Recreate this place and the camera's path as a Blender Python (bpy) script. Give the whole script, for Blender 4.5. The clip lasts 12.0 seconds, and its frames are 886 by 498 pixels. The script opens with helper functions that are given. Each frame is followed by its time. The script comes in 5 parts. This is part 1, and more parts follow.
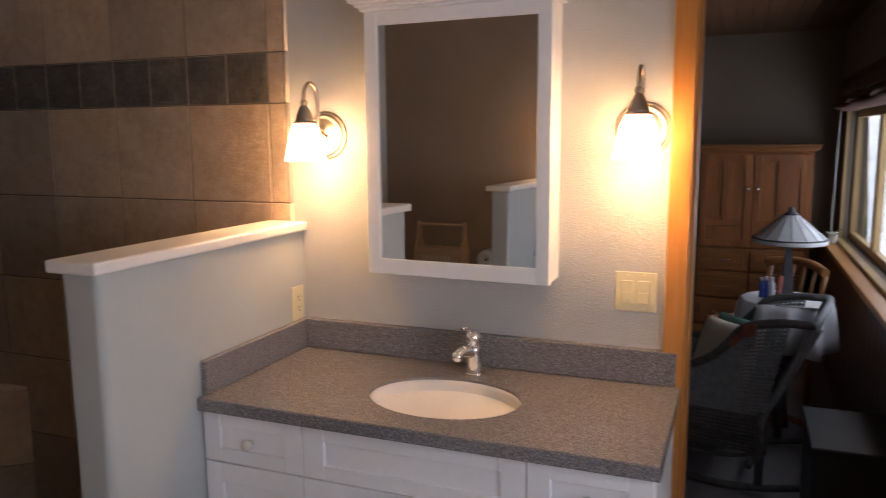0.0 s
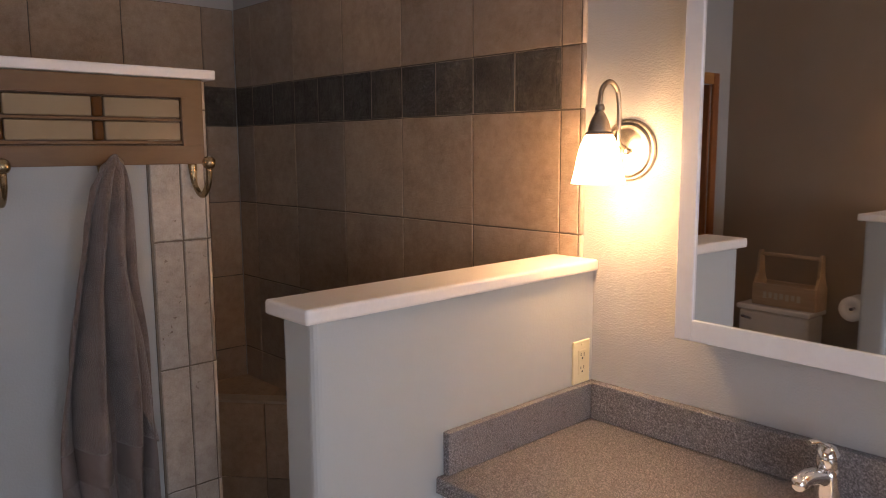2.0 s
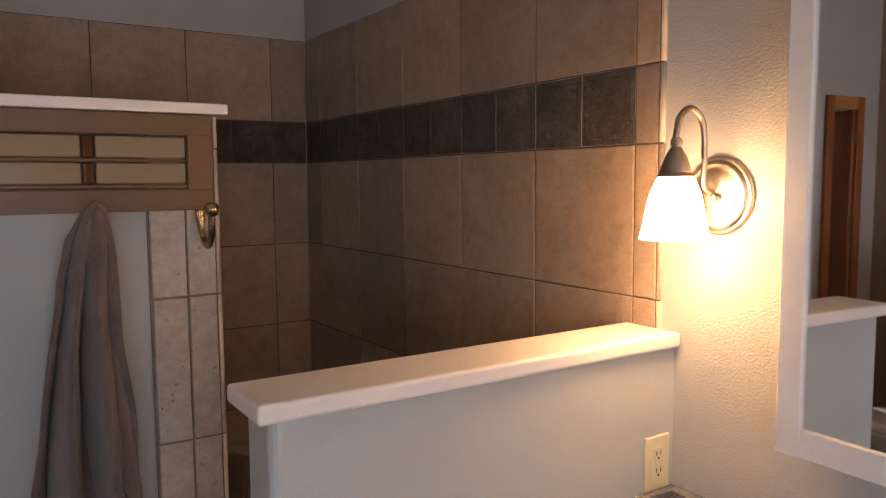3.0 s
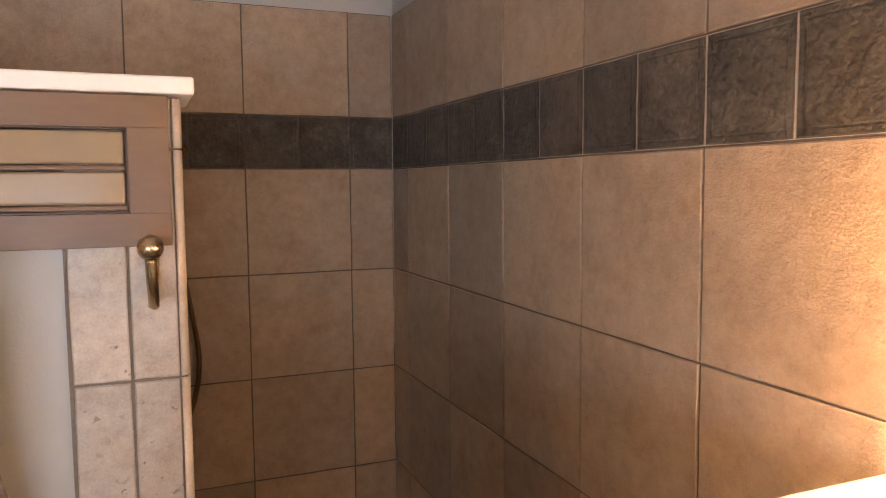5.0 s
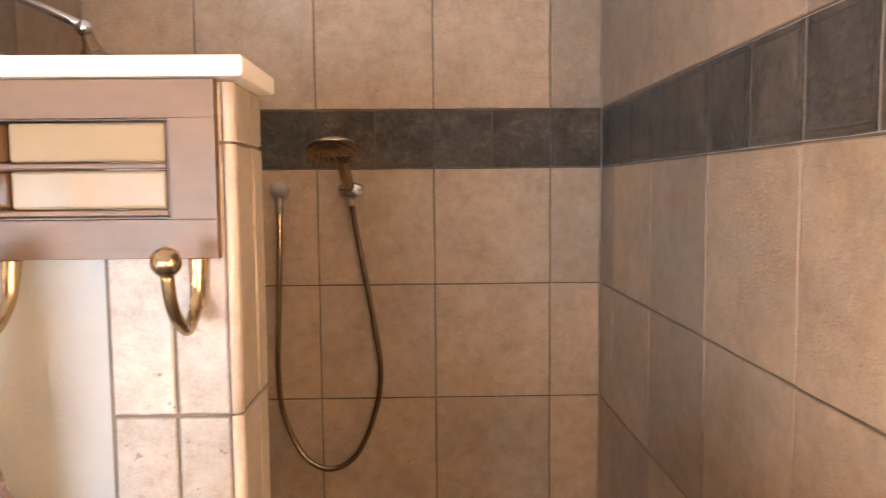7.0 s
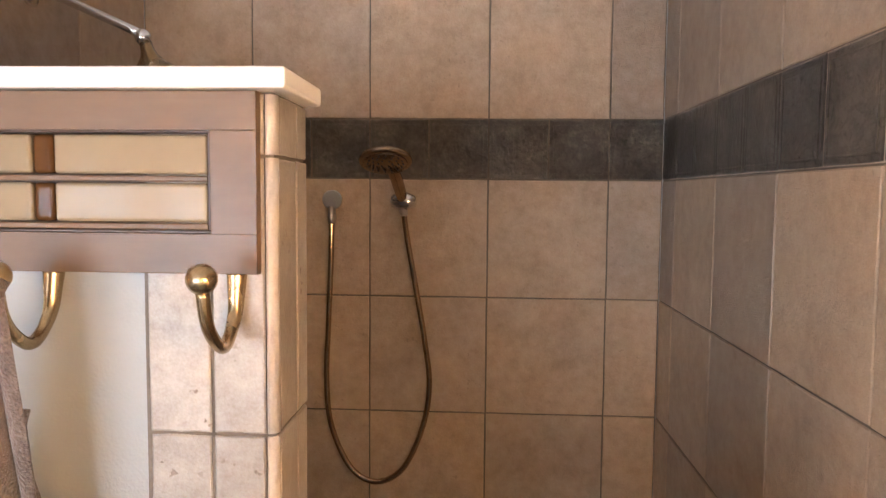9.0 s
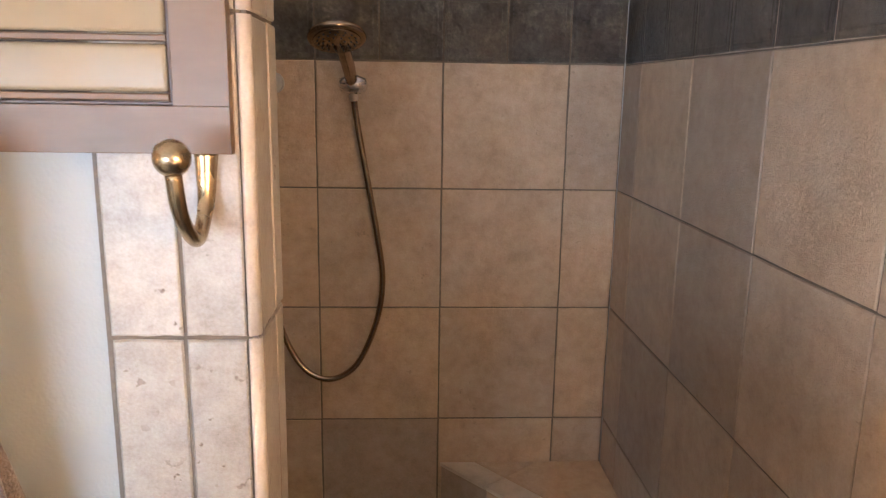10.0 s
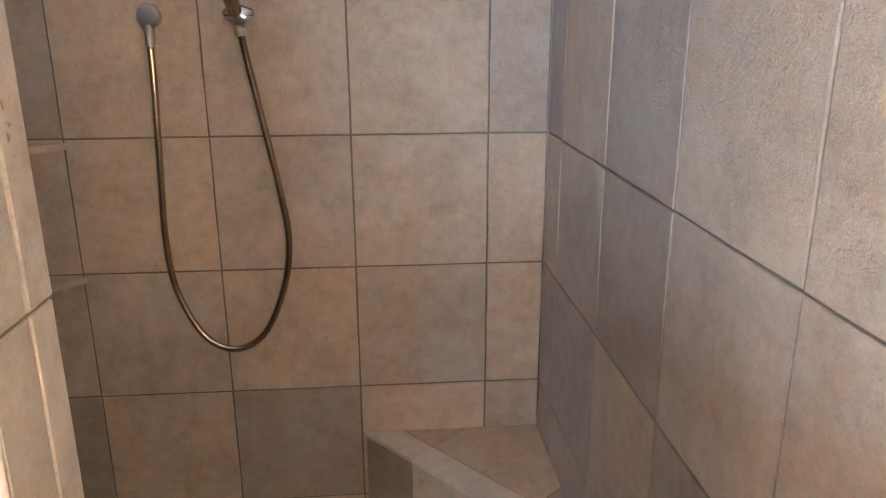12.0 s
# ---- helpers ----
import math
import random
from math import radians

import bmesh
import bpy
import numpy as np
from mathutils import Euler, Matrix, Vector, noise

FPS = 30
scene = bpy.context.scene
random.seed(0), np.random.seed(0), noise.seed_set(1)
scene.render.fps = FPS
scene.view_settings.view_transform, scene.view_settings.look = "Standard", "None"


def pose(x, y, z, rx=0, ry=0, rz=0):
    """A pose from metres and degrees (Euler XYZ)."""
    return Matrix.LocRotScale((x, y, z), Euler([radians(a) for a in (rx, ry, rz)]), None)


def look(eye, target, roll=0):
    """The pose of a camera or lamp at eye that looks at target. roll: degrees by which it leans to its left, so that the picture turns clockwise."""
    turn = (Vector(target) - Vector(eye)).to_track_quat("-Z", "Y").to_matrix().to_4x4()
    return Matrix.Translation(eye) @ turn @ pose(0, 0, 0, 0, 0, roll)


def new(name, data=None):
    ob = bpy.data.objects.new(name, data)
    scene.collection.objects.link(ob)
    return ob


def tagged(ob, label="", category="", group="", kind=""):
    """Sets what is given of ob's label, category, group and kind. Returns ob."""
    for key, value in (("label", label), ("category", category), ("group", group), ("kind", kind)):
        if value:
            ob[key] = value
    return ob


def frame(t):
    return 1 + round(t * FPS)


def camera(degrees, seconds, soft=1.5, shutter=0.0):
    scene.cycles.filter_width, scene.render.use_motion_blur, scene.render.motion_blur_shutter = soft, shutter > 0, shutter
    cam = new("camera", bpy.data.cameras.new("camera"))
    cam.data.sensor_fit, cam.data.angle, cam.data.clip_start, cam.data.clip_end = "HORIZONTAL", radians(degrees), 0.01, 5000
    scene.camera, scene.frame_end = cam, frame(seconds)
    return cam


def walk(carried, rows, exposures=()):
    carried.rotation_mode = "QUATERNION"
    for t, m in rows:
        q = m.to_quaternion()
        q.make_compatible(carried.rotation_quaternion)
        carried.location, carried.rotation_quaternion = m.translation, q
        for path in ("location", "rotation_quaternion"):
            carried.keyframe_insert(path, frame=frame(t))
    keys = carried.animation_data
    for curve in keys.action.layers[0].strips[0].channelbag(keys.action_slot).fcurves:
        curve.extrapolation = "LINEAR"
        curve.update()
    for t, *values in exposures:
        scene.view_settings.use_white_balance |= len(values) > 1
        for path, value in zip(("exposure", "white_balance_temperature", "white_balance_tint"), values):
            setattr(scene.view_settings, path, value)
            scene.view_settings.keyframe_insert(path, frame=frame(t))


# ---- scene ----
cam = camera(61.5, 12.0, 1.0, 0.25)
PATH = [
    (0, (0.005, -0.077, 1.535), (-0.723, 1.762, 1.238), -0.4),
    (0.5, (-0.105, 0.004, 1.553), (-1.13, 1.696, 1.26), -0.4),
    (1, (-0.188, 0.102, 1.561), (-1.388, 1.675, 1.269), -0.1),
    (1.5, (-0.212, 0.237, 1.553), (-1.54, 1.705, 1.269), -0.3),
    (2, (-0.194, 0.447, 1.55), (-1.646, 1.796, 1.282), -0.3),
    (2.5, (-0.226, 0.631, 1.551), (-1.796, 1.851, 1.334), -0.4),
    (3, (-0.329, 0.825, 1.577), (-1.999, 1.91, 1.392), -0.4),
    (3.5, (-0.45, 0.965, 1.582), (-2.164, 1.982, 1.417), -0.1),
    (5.5, (-1.003, 1.363, 1.599), (-2.875, 2.046, 1.426), -0.5),
    (6, (-1.063, 1.468, 1.594), (-2.963, 2.07, 1.428), -0.4),
    (6.5, (-1.108, 1.53, 1.587), (-3.067, 1.897, 1.424), -0.6),
    (7, (-1.134, 1.552, 1.594), (-3.127, 1.596, 1.431), -0.5),
    (7.2, (-1.141, 1.562, 1.591), (-3.133, 1.486, 1.43), -0.5),
    (8.8, (-1.165, 1.57, 1.611), (-3.157, 1.418, 1.512), 0.5),
    (9, (-1.176, 1.567, 1.608), (-3.167, 1.456, 1.461), 0.5),
    (9.5, (-1.222, 1.536, 1.591), (-3.201, 1.511, 1.299), 0.6),
    (10, (-1.272, 1.476, 1.579), (-3.225, 1.58, 1.161), 0.9),
    (10.5, (-1.333, 1.511, 1.559), (-3.257, 1.729, 1.059), 0.9),
    (11, (-1.396, 1.577, 1.53), (-3.297, 1.833, 0.963), 0.7),
    (11.5, (-1.435, 1.626, 1.532), (-3.33, 1.867, 0.938), 0.4),
    (12, (-1.467, 1.647, 1.571), (-3.375, 1.804, 0.993), -0.2),
]
EXPOSURES = [(0.0, -0.06, 6700, 22), (1.5, 0.05, 6600, 23), (3.0, -0.02, 6850, 25), (3.5, -0.12, 7000, 27), (5.5, 1.93, 7000, 21),
             (7.0, 2.42, 6700, 19), (9.0, 2.10, 6400, 17), (10.5, 2.32, 5450, 12), (11.0, 2.48, 5050, 10), (12.0, 2.75, 4850, 6)]
walk(cam, [(t, look(eye, target, roll)) for t, eye, target, roll in PATH], EXPOSURES)

# ---- world and light ----
world = bpy.data.worlds.new("world")
scene.world = world
world.use_nodes = True
wn = world.node_tree.nodes
sky = wn.new("ShaderNodeTexSky")
sky.sky_type, sky.sun_disc = "NISHITA", False
sky.sun_elevation, sky.sun_rotation = radians(40), radians(250)
wn["Background"].inputs["Strength"].default_value = 0.12
world.node_tree.links.new(sky.outputs["Color"], wn["Background"].inputs["Color"])


def lamp(name, kind, energy, colour, m, **sizes):
    d = bpy.data.lights.new(name, kind)
    d.energy, d.color = energy, colour
    if kind == "AREA":
        d.shape, d.size, d.size_y = "RECTANGLE", sizes["wide"], sizes["high"]
    elif kind == "POINT":
        d.shadow_soft_size = sizes["radius"]
    else:
        d.angle = sizes["angle"]
    ob = new(name, d)
    ob.matrix_basis = m
    return ob


DAY = (0.77, 0.885, 1.0)
WARM = (1.0, 0.60, 0.29)
lamp("sun", "SUN", 2.0, (1.0, 0.95, 0.88), look((-20, -8, 18), (0, 0, 0)), angle=radians(0.5))
lamp("bath_window_light", "AREA", 18.0, DAY, look((0.80, 0.22, 1.32), (-3.0, 0.22, 1.32)), wide=1.84, high=0.78)
lamp("bedroom_window_light", "AREA", 19.0, DAY, look((0.84, 4.5, 1.22), (-3.0, 4.5, 1.0)), wide=2.5, high=0.9)
LAMP_W = 0.45

# ---- materials ----


class Nodes:
    """A small wrapper to lay out a node material."""

    def __init__(self, name):
        self.m = bpy.data.materials.new(name)
        self.m.use_nodes = True
        self.t = self.m.node_tree
        self.p = self.t.nodes["Principled BSDF"]

    def add(self, kind, **inputs):
        n = self.t.nodes.new("ShaderNode" + kind)
        for k, v in inputs.items():
            n.inputs[k.replace("_", " ")].default_value = v
        return n

    def link(self, a, b):
        self.t.links.new(a, b)

    def ramp(self, src, stops):
        n = self.t.nodes.new("ShaderNodeValToRGB")
        e = n.color_ramp.elements
        while len(e) < len(stops):
            e.new(0.5)
        for el, (pos, col) in zip(e, stops):
            el.position = pos
            el.color = (*col, 1) if len(col) == 3 else col
        self.link(src, n.inputs["Fac"])
        return n.outputs["Color"]

    def mix(self, fac, a, b, blend="MIX"):
        n = self.t.nodes.new("ShaderNodeMix")
        n.data_type, n.blend_type = "RGBA", blend
        for sock, v in ((n.inputs[0], fac), (n.inputs[6], a), (n.inputs[7], b)):
            if isinstance(v, (int, float)):
                sock.default_value = v
            elif isinstance(v, tuple):
                sock.default_value = (*v, 1)
            else:
                self.link(v, sock)
        return n.outputs[2]

    def math(self, op, a, b=0.0):
        n = self.t.nodes.new("ShaderNodeMath")
        n.operation = op
        for sock, v in zip(n.inputs, (a, b)):
            if isinstance(v, (int, float)):
                sock.default_value = v
            else:
                self.link(v, sock)
        return n.outputs[0]

    def coords(self, spread=0.0, scale=(1, 1, 1)):
        """Object coordinates in metres, shifted from piece to piece."""
        c = self.add("TexCoord").outputs["Object"]
        mp = self.t.nodes.new("ShaderNodeMapping")
        mp.inputs["Scale"].default_value = scale
        self.link(c, mp.inputs["Vector"])
        if spread:
            info = self.t.nodes.new("ShaderNodeObjectInfo")
            s = self.math("MULTIPLY", info.outputs["Random"], spread)
            self.link(s, mp.inputs["Location"])
        return mp.outputs["Vector"]

    def noise(self, vec, scale, detail=4.0, rough=0.55):
        n = self.add("TexNoise", Scale=scale, Detail=detail, Roughness=rough)
        self.link(vec, n.inputs["Vector"])
        return n.outputs["Fac"]

    def bump(self, height, strength, dist, normal=None):
        n = self.add("Bump", Strength=strength, Distance=dist)
        self.link(height, n.inputs["Height"])
        if normal is not None:
            self.link(normal, n.inputs["Normal"])
        return n.outputs["Normal"]

    def done(self, colour=None, rough=0.5, metal=0.0, normal=None, **more):
        for key, v in (("Base Color", colour), ("Roughness", rough), ("Metallic", metal), ("Normal", normal)):
            if v is None:
                continue
            if isinstance(v, (int, float)):
                self.p.inputs[key].default_value = v
            elif isinstance(v, tuple):
                self.p.inputs[key].default_value = (*v, 1)
            else:
                self.link(v, self.p.inputs[key])
        for k, v in more.items():
            self.p.inputs[k.replace("_", " ")].default_value = v
        return self.m


def surf(name, a, b, rough=0.5, metal=0.0, s1=6.0, s2=90.0, bump=0.1, dist=0.001, bscale=0.0, spread=5.0, scale=(1, 1, 1), **more):
    """A surface that wanders between two colours at a coarse and a fine scale, with fine relief."""
    k = Nodes(name)
    v = k.coords(spread, scale)
    coarse, fine = k.noise(v, s1, 3), k.noise(v, s2, 5)
    f = k.math("ADD", k.math("MULTIPLY", coarse, 0.6), k.math("MULTIPLY", fine, 0.4))
    col = k.ramp(f, [(0.36, a), (0.64, b)])
    r = k.math("ADD", k.math("MULTIPLY", coarse, 0.16), rough - 0.08)
    n = k.bump(k.noise(v, bscale or s2, 3), bump, dist) if bump else None
    return k.done(col, r, metal, n, **more)


def tile_material(name, stops, tint_a, tint_b, rough, pit, relief):
    """Stone-look porcelain: cloudy colour, fine grain, small pits, each piece a little different."""
    k = Nodes(name)
    v = k.coords(37.0)
    cloud, mid, grain = k.noise(v, 7.0, 6, 0.65), k.noise(v, 30.0, 7, 0.75), k.noise(v, 260.0, 4, 0.7)
    f = k.math("ADD", k.math("MULTIPLY", cloud, 0.34), k.math("ADD", k.math("MULTIPLY", mid, 0.42), k.math("MULTIPLY", grain, 0.24)))
    col = k.ramp(f, stops)
    info = k.t.nodes.new("ShaderNodeObjectInfo")
    col = k.mix(1.0, col, k.ramp(info.outputs["Random"], [(0.0, tint_a), (0.55, (1, 1, 1)), (1.0, tint_b)]), "MULTIPLY")
    pits = k.noise(v, 75.0, 2, 0.5)
    patch = k.ramp(k.noise(v, 9.0, 2), [(0.5, (0, 0, 0)), (0.62, (1, 1, 1))])
    hole = k.mix(1.0, k.ramp(pits, [(0.66, (0, 0, 0)), (0.71, (1, 1, 1))]), patch, "MULTIPLY")
    col = k.mix(k.math("MULTIPLY", hole, pit), col, (0.16, 0.11, 0.075))
    n = k.bump(k.noise(v, 48.0, 7, 0.78), relief, 0.008)
    chips = k.ramp(k.noise(v, 95.0, 3, 0.6), [(0.57, (0, 0, 0)), (0.64, (1, 1, 1))])
    n = k.bump(k.mix(1.0, chips, k.ramp(k.noise(v, 14.0, 3), [(0.46, (0, 0, 0)), (0.6, (1, 1, 1))]), "MULTIPLY"), 0.45 * relief, -0.0025, n)
    n = k.bump(hole, 0.5 * pit, -0.002, n)
    n = k.bump(grain, 0.25, 0.001, n)
    return k.done(col, rough, 0.0, n)


TILE = tile_material("tan_tile", [(0.37, (0.32, 0.233, 0.165)), (0.49, (0.42, 0.315, 0.228)), (0.62, (0.505, 0.395, 0.30))],
                     (0.72, 0.74, 0.79), (1.08, 1.04, 0.97), 0.56, 0.35, 0.75)
# Tan tile copy for the rack wall, its daylit look put into the colour.
DAYLIT_TILE = tile_material("daylit_tan_tile", [(0.37, (0.265, 0.218, 0.174)), (0.49, (0.375, 0.326, 0.275)), (0.62, (0.475, 0.425, 0.367))],
                          (0.86, 0.87, 0.90), (1.05, 1.02, 1.0), 0.31, 0.9, 0.2)


def slate_material():
    k = Nodes("slate_tile")
    v = k.coords(53.0)
    cloud, mid = k.noise(v, 12.0, 6, 0.7), k.noise(v, 60.0, 7, 0.8)
    warp = k.add("TexWave", Scale=11.0, Distortion=14.0, Detail=3.0, Detail_Scale=2.2)
    k.link(v, warp.inputs["Vector"])
    col = k.ramp(k.math("ADD", k.math("MULTIPLY", cloud, 0.6), k.math("MULTIPLY", mid, 0.4)),
                 [(0.38, (0.042, 0.036, 0.031)), (0.48, (0.082, 0.071, 0.061)), (0.55, (0.110, 0.096, 0.083)), (0.65, (0.19, 0.168, 0.145))])
    info = k.t.nodes.new("ShaderNodeObjectInfo")
    col = k.mix(1.0, col, k.ramp(info.outputs["Random"], [(0.0, (0.78, 0.80, 0.83)), (1.0, (1.12, 1.08, 1.02))]), "MULTIPLY")
    vor = k.add("TexVoronoi", Scale=46.0)
    vor.feature = "SMOOTH_F1"
    wv = k.t.nodes.new("ShaderNodeVectorMath")
    wv.operation = "ADD"
    k.link(v, wv.inputs[0])
    shift = k.add("TexNoise", Scale=22.0, Detail=3.0)
    k.link(v, shift.inputs["Vector"])
    k.link(k.mix(0.92, shift.outputs["Color"], (0, 0, 0)), wv.inputs[1])
    k.link(wv.outputs[0], vor.inputs["Vector"])
    n = k.bump(warp.outputs["Fac"], 0.35, 0.004)
    n = k.bump(vor.outputs["Distance"], 0.9, 0.009, n)
    n = k.bump(k.noise(v, 55.0, 7, 0.8), 1.0, 0.010, n)
    return k.done(col, 0.38, 0.0, n)


SLATE = slate_material()
# Cream edge pieces, paler still because the light they catch is in their colour.
EDGE_TILE = tile_material("lit_cream_edge_tile", [(0.37, (0.42, 0.345, 0.275)), (0.49, (0.52, 0.44, 0.36)), (0.62, (0.60, 0.52, 0.44))],
                          (0.94, 0.94, 0.95), (1.04, 1.02, 1.0), 0.34, 0.3, 0.12)
GROUT = surf("grout", (0.12, 0.095, 0.074), (0.18, 0.146, 0.115), 0.85, s1=9, s2=160, bump=0.3)
# Same grout as above; grazing lamp light is put into this paler colour.
LIT_GROUT = surf("lit_grout", (0.38, 0.31, 0.25), (0.50, 0.42, 0.34), 0.85, s1=9, s2=160, bump=0.3)


def wall_paint(name, a, b, peel=0.31):
    """Painted plaster board with a sprayed orange-peel texture."""
    k = Nodes(name)
    v = k.coords()
    col = k.ramp(k.noise(v, 1.4, 4), [(0.35, a), (0.65, b)])
    lumps = k.ramp(k.noise(v, 210.0, 3, 0.45), [(0.40, (0, 0, 0)), (0.62, (1, 1, 1))])
    n = k.bump(lumps, peel, 0.0017)
    n = k.bump(k.noise(v, 18.0, 3), 0.12, 0.003, n)
    return k.done(col, 0.5, 0.0, n)


PAINT = wall_paint("grey_wall_paint", (0.445, 0.45, 0.45), (0.49, 0.49, 0.485))
PONY_PAINT = wall_paint("smooth_grey_paint", (0.435, 0.458, 0.455), (0.475, 0.498, 0.494), 0.10)
# Half wall's grey again, darkened: the rack wall's shade is put into the colour.
SHADED_GREY = wall_paint("shaded_grey_paint", (0.335, 0.345, 0.335), (0.375, 0.385, 0.375), 0.10)
TAUPE = wall_paint("taupe_wall_paint", (0.30, 0.225, 0.160), (0.345, 0.262, 0.188))
# Cream walls; the bedroom's dimness is put into this dark brown colour.
CREAM_SHADED = wall_paint("shaded_cream_paint", (0.19, 0.14, 0.095), (0.225, 0.17, 0.12))
CEILING = wall_paint("white_ceiling_paint", (0.66, 0.66, 0.65), (0.72, 0.72, 0.71))
CAP = surf("white_solid_surface", (0.76, 0.72, 0.69), (0.82, 0.77, 0.73), 0.42, s1=3, s2=120, bump=0.03)
CABINET = surf("white_cabinet_paint", (0.80, 0.80, 0.82), (0.85, 0.85, 0.87), 0.38, s1=3, s2=60, bump=0.05)
CERAMIC = surf("white_ceramic", (0.70, 0.66, 0.60), (0.75, 0.71, 0.65), 0.13, s1=3, s2=60, bump=0.0)
IVORY = surf("ivory_plastic", (0.72, 0.64, 0.40), (0.76, 0.68, 0.45), 0.35, s1=8, s2=90, bump=0.02)
# Socket holes are thin chips; their inner shade is this dark colour.
HOLE_SHADE = surf("hole_shade", (0.05, 0.04, 0.03), (0.07, 0.06, 0.05), 0.6, bump=0.0)
CHROME = surf("chrome", (0.80, 0.80, 0.81), (0.86, 0.86, 0.87), 0.13, 1.0, s1=5, s2=90, bump=0.02)
SATIN = surf("satin_chrome", (0.40, 0.39, 0.375), (0.50, 0.485, 0.465), 0.30, 1.0, s1=9, s2=200, bump=0.05)
NICKEL = surf("brushed_nickel", (0.44, 0.37, 0.30), (0.54, 0.46, 0.38), 0.32, 1.0, s1=14, s2=260, bump=0.08)
PLATE = surf("mottled_nickel_plate", (0.42, 0.35, 0.28), (0.66, 0.58, 0.49), 0.40, 1.0, s1=40, s2=320, bump=0.25)
BRASS = surf("antique_brass", (0.37, 0.27, 0.155), (0.51, 0.385, 0.235), 0.26, 1.0, s1=20, s2=240, bump=0.05)
BRONZE = surf("bronze_hose", (0.31, 0.22, 0.145), (0.46, 0.345, 0.235), 0.22, 1.0, s1=20, s2=240, bump=0.05)
RACK = surf("taupe_rack_paint", (0.126, 0.067, 0.0275), (0.166, 0.092, 0.040), 0.42, s1=5, s2=70, bump=0.08, scale=(1, 0.25, 1))
RACK_EDGE = surf("dark_brown_bead", (0.045, 0.022, 0.010), (0.07, 0.036, 0.017), 0.4, s1=20, s2=90, bump=0.05)
BLACK = surf("black_paint", (0.004, 0.004, 0.005), (0.009, 0.009, 0.011), 0.4, s1=4, s2=80, bump=0.05)
PORCELAIN = surf("toilet_porcelain", (0.74, 0.70, 0.66), (0.80, 0.76, 0.72), 0.15, bump=0.0)


def counter_material():
    k = Nodes("speckled_grey_counter")
    v = k.coords()
    a, b, c = k.noise(v, 370.0, 2), k.noise(v, 270.0, 2), k.noise(v, 4.0, 3)
    col = k.ramp(a, [(0.36, (0.115, 0.109, 0.112)), (0.46, (0.175, 0.167, 0.174)), (0.55, (0.222, 0.213, 0.222)), (0.66, (0.37, 0.357, 0.366))])
    col = k.mix(k.ramp(b, [(0.58, (0, 0, 0)), (0.64, (1, 1, 1))]), col, (0.12, 0.109, 0.108))
    r = k.math("ADD", k.math("MULTIPLY", c, 0.04), 0.17)
    return k.done(col, r, 0.0, k.bump(a, 0.03, 0.0005))


COUNTER = counter_material()


def wood(name, dark, light, rough=0.4, along=2, ring=9.0):
    """Wood with grain drawn out along one axis."""
    k = Nodes(name)
    sc = [ring, ring, ring]
    sc[along] = ring * 0.07
    v = k.coords(11.0, tuple(sc))
    n1, n2 = k.noise(v, 1.6, 6, 0.6), k.noise(v, 11.0, 5, 0.6)
    f = k.math("ADD", k.math("MULTIPLY", n1, 0.7), k.math("MULTIPLY", n2, 0.3))
    col = k.ramp(f, [(0.34, dark), (0.66, light)])
    return k.done(col, rough, 0.0, k.bump(n2, 0.15, 0.001))


FIR = wood("fir_casing", (0.42, 0.16, 0.035), (0.60, 0.27, 0.07), 0.32)
FIR_RED = wood("red_fir_casing", (0.26, 0.085, 0.025), (0.40, 0.145, 0.045), 0.34)
FIR_Y = wood("fir_board", (0.36, 0.15, 0.04), (0.55, 0.27, 0.09), 0.35, along=1)
PINE = wood("pine_window", (0.45, 0.27, 0.10), (0.62, 0.42, 0.20), 0.4)
OAK = wood("oak_armoire", (0.11, 0.034, 0.008), (0.27, 0.092, 0.022), 0.4)
OAK_X = wood("oak_armoire_rail", (0.11, 0.036, 0.009), (0.27, 0.10, 0.025), 0.4, along=0)
PANEL_WOOD = wood("dark_wainscot", (0.065, 0.026, 0.012), (0.125, 0.052, 0.024), 0.45)
PLANK = wood("ceiling_planks", (0.10, 0.042, 0.018), (0.19, 0.085, 0.036), 0.5, along=1)
CHAIR_WOOD = wood("orange_chair_wood", (0.22, 0.09, 0.03), (0.36, 0.16, 0.055), 0.4)
TOTE_WOOD = wood("pale_tote_wood", (0.40, 0.27, 0.17), (0.54, 0.39, 0.27), 0.5, along=0)
WICKER = surf("grey_wicker", (0.045, 0.043, 0.043), (0.10, 0.096, 0.095), 0.6, s1=30, s2=200, bump=0.3)
# Same wicker; the window's light is put into this paler bluish colour.
WICKER_LIT = surf("window_lit_wicker", (0.15, 0.16, 0.175), (0.26, 0.275, 0.295), 0.55, s1=30, s2=200, bump=0.3)
CARPET = surf("grey_carpet", (0.16, 0.155, 0.165), (0.25, 0.24, 0.255), 0.95, s1=3, s2=300, bump=0.6, dist=0.004)
FLOOR = surf("bath_floor_vinyl", (0.20, 0.17, 0.14), (0.28, 0.24, 0.20), 0.5, s1=3, s2=50, bump=0.1)
LINEN = surf("white_tablecloth", (0.62, 0.62, 0.66), (0.72, 0.72, 0.76), 0.85, s1=6, s2=400, bump=0.2)
PILLOW = surf("cream_pillow", (0.48, 0.42, 0.33), (0.58, 0.52, 0.42), 0.9, s1=8, s2=300, bump=0.3)
TEAL = surf("teal_fabric", (0.05, 0.13, 0.11), (0.09, 0.19, 0.16), 0.9, s1=8, s2=300, bump=0.3)
RUST = surf("rust_fabric", (0.16, 0.05, 0.03), (0.28, 0.10, 0.06), 0.9, s1=30, s2=200, bump=0.3)
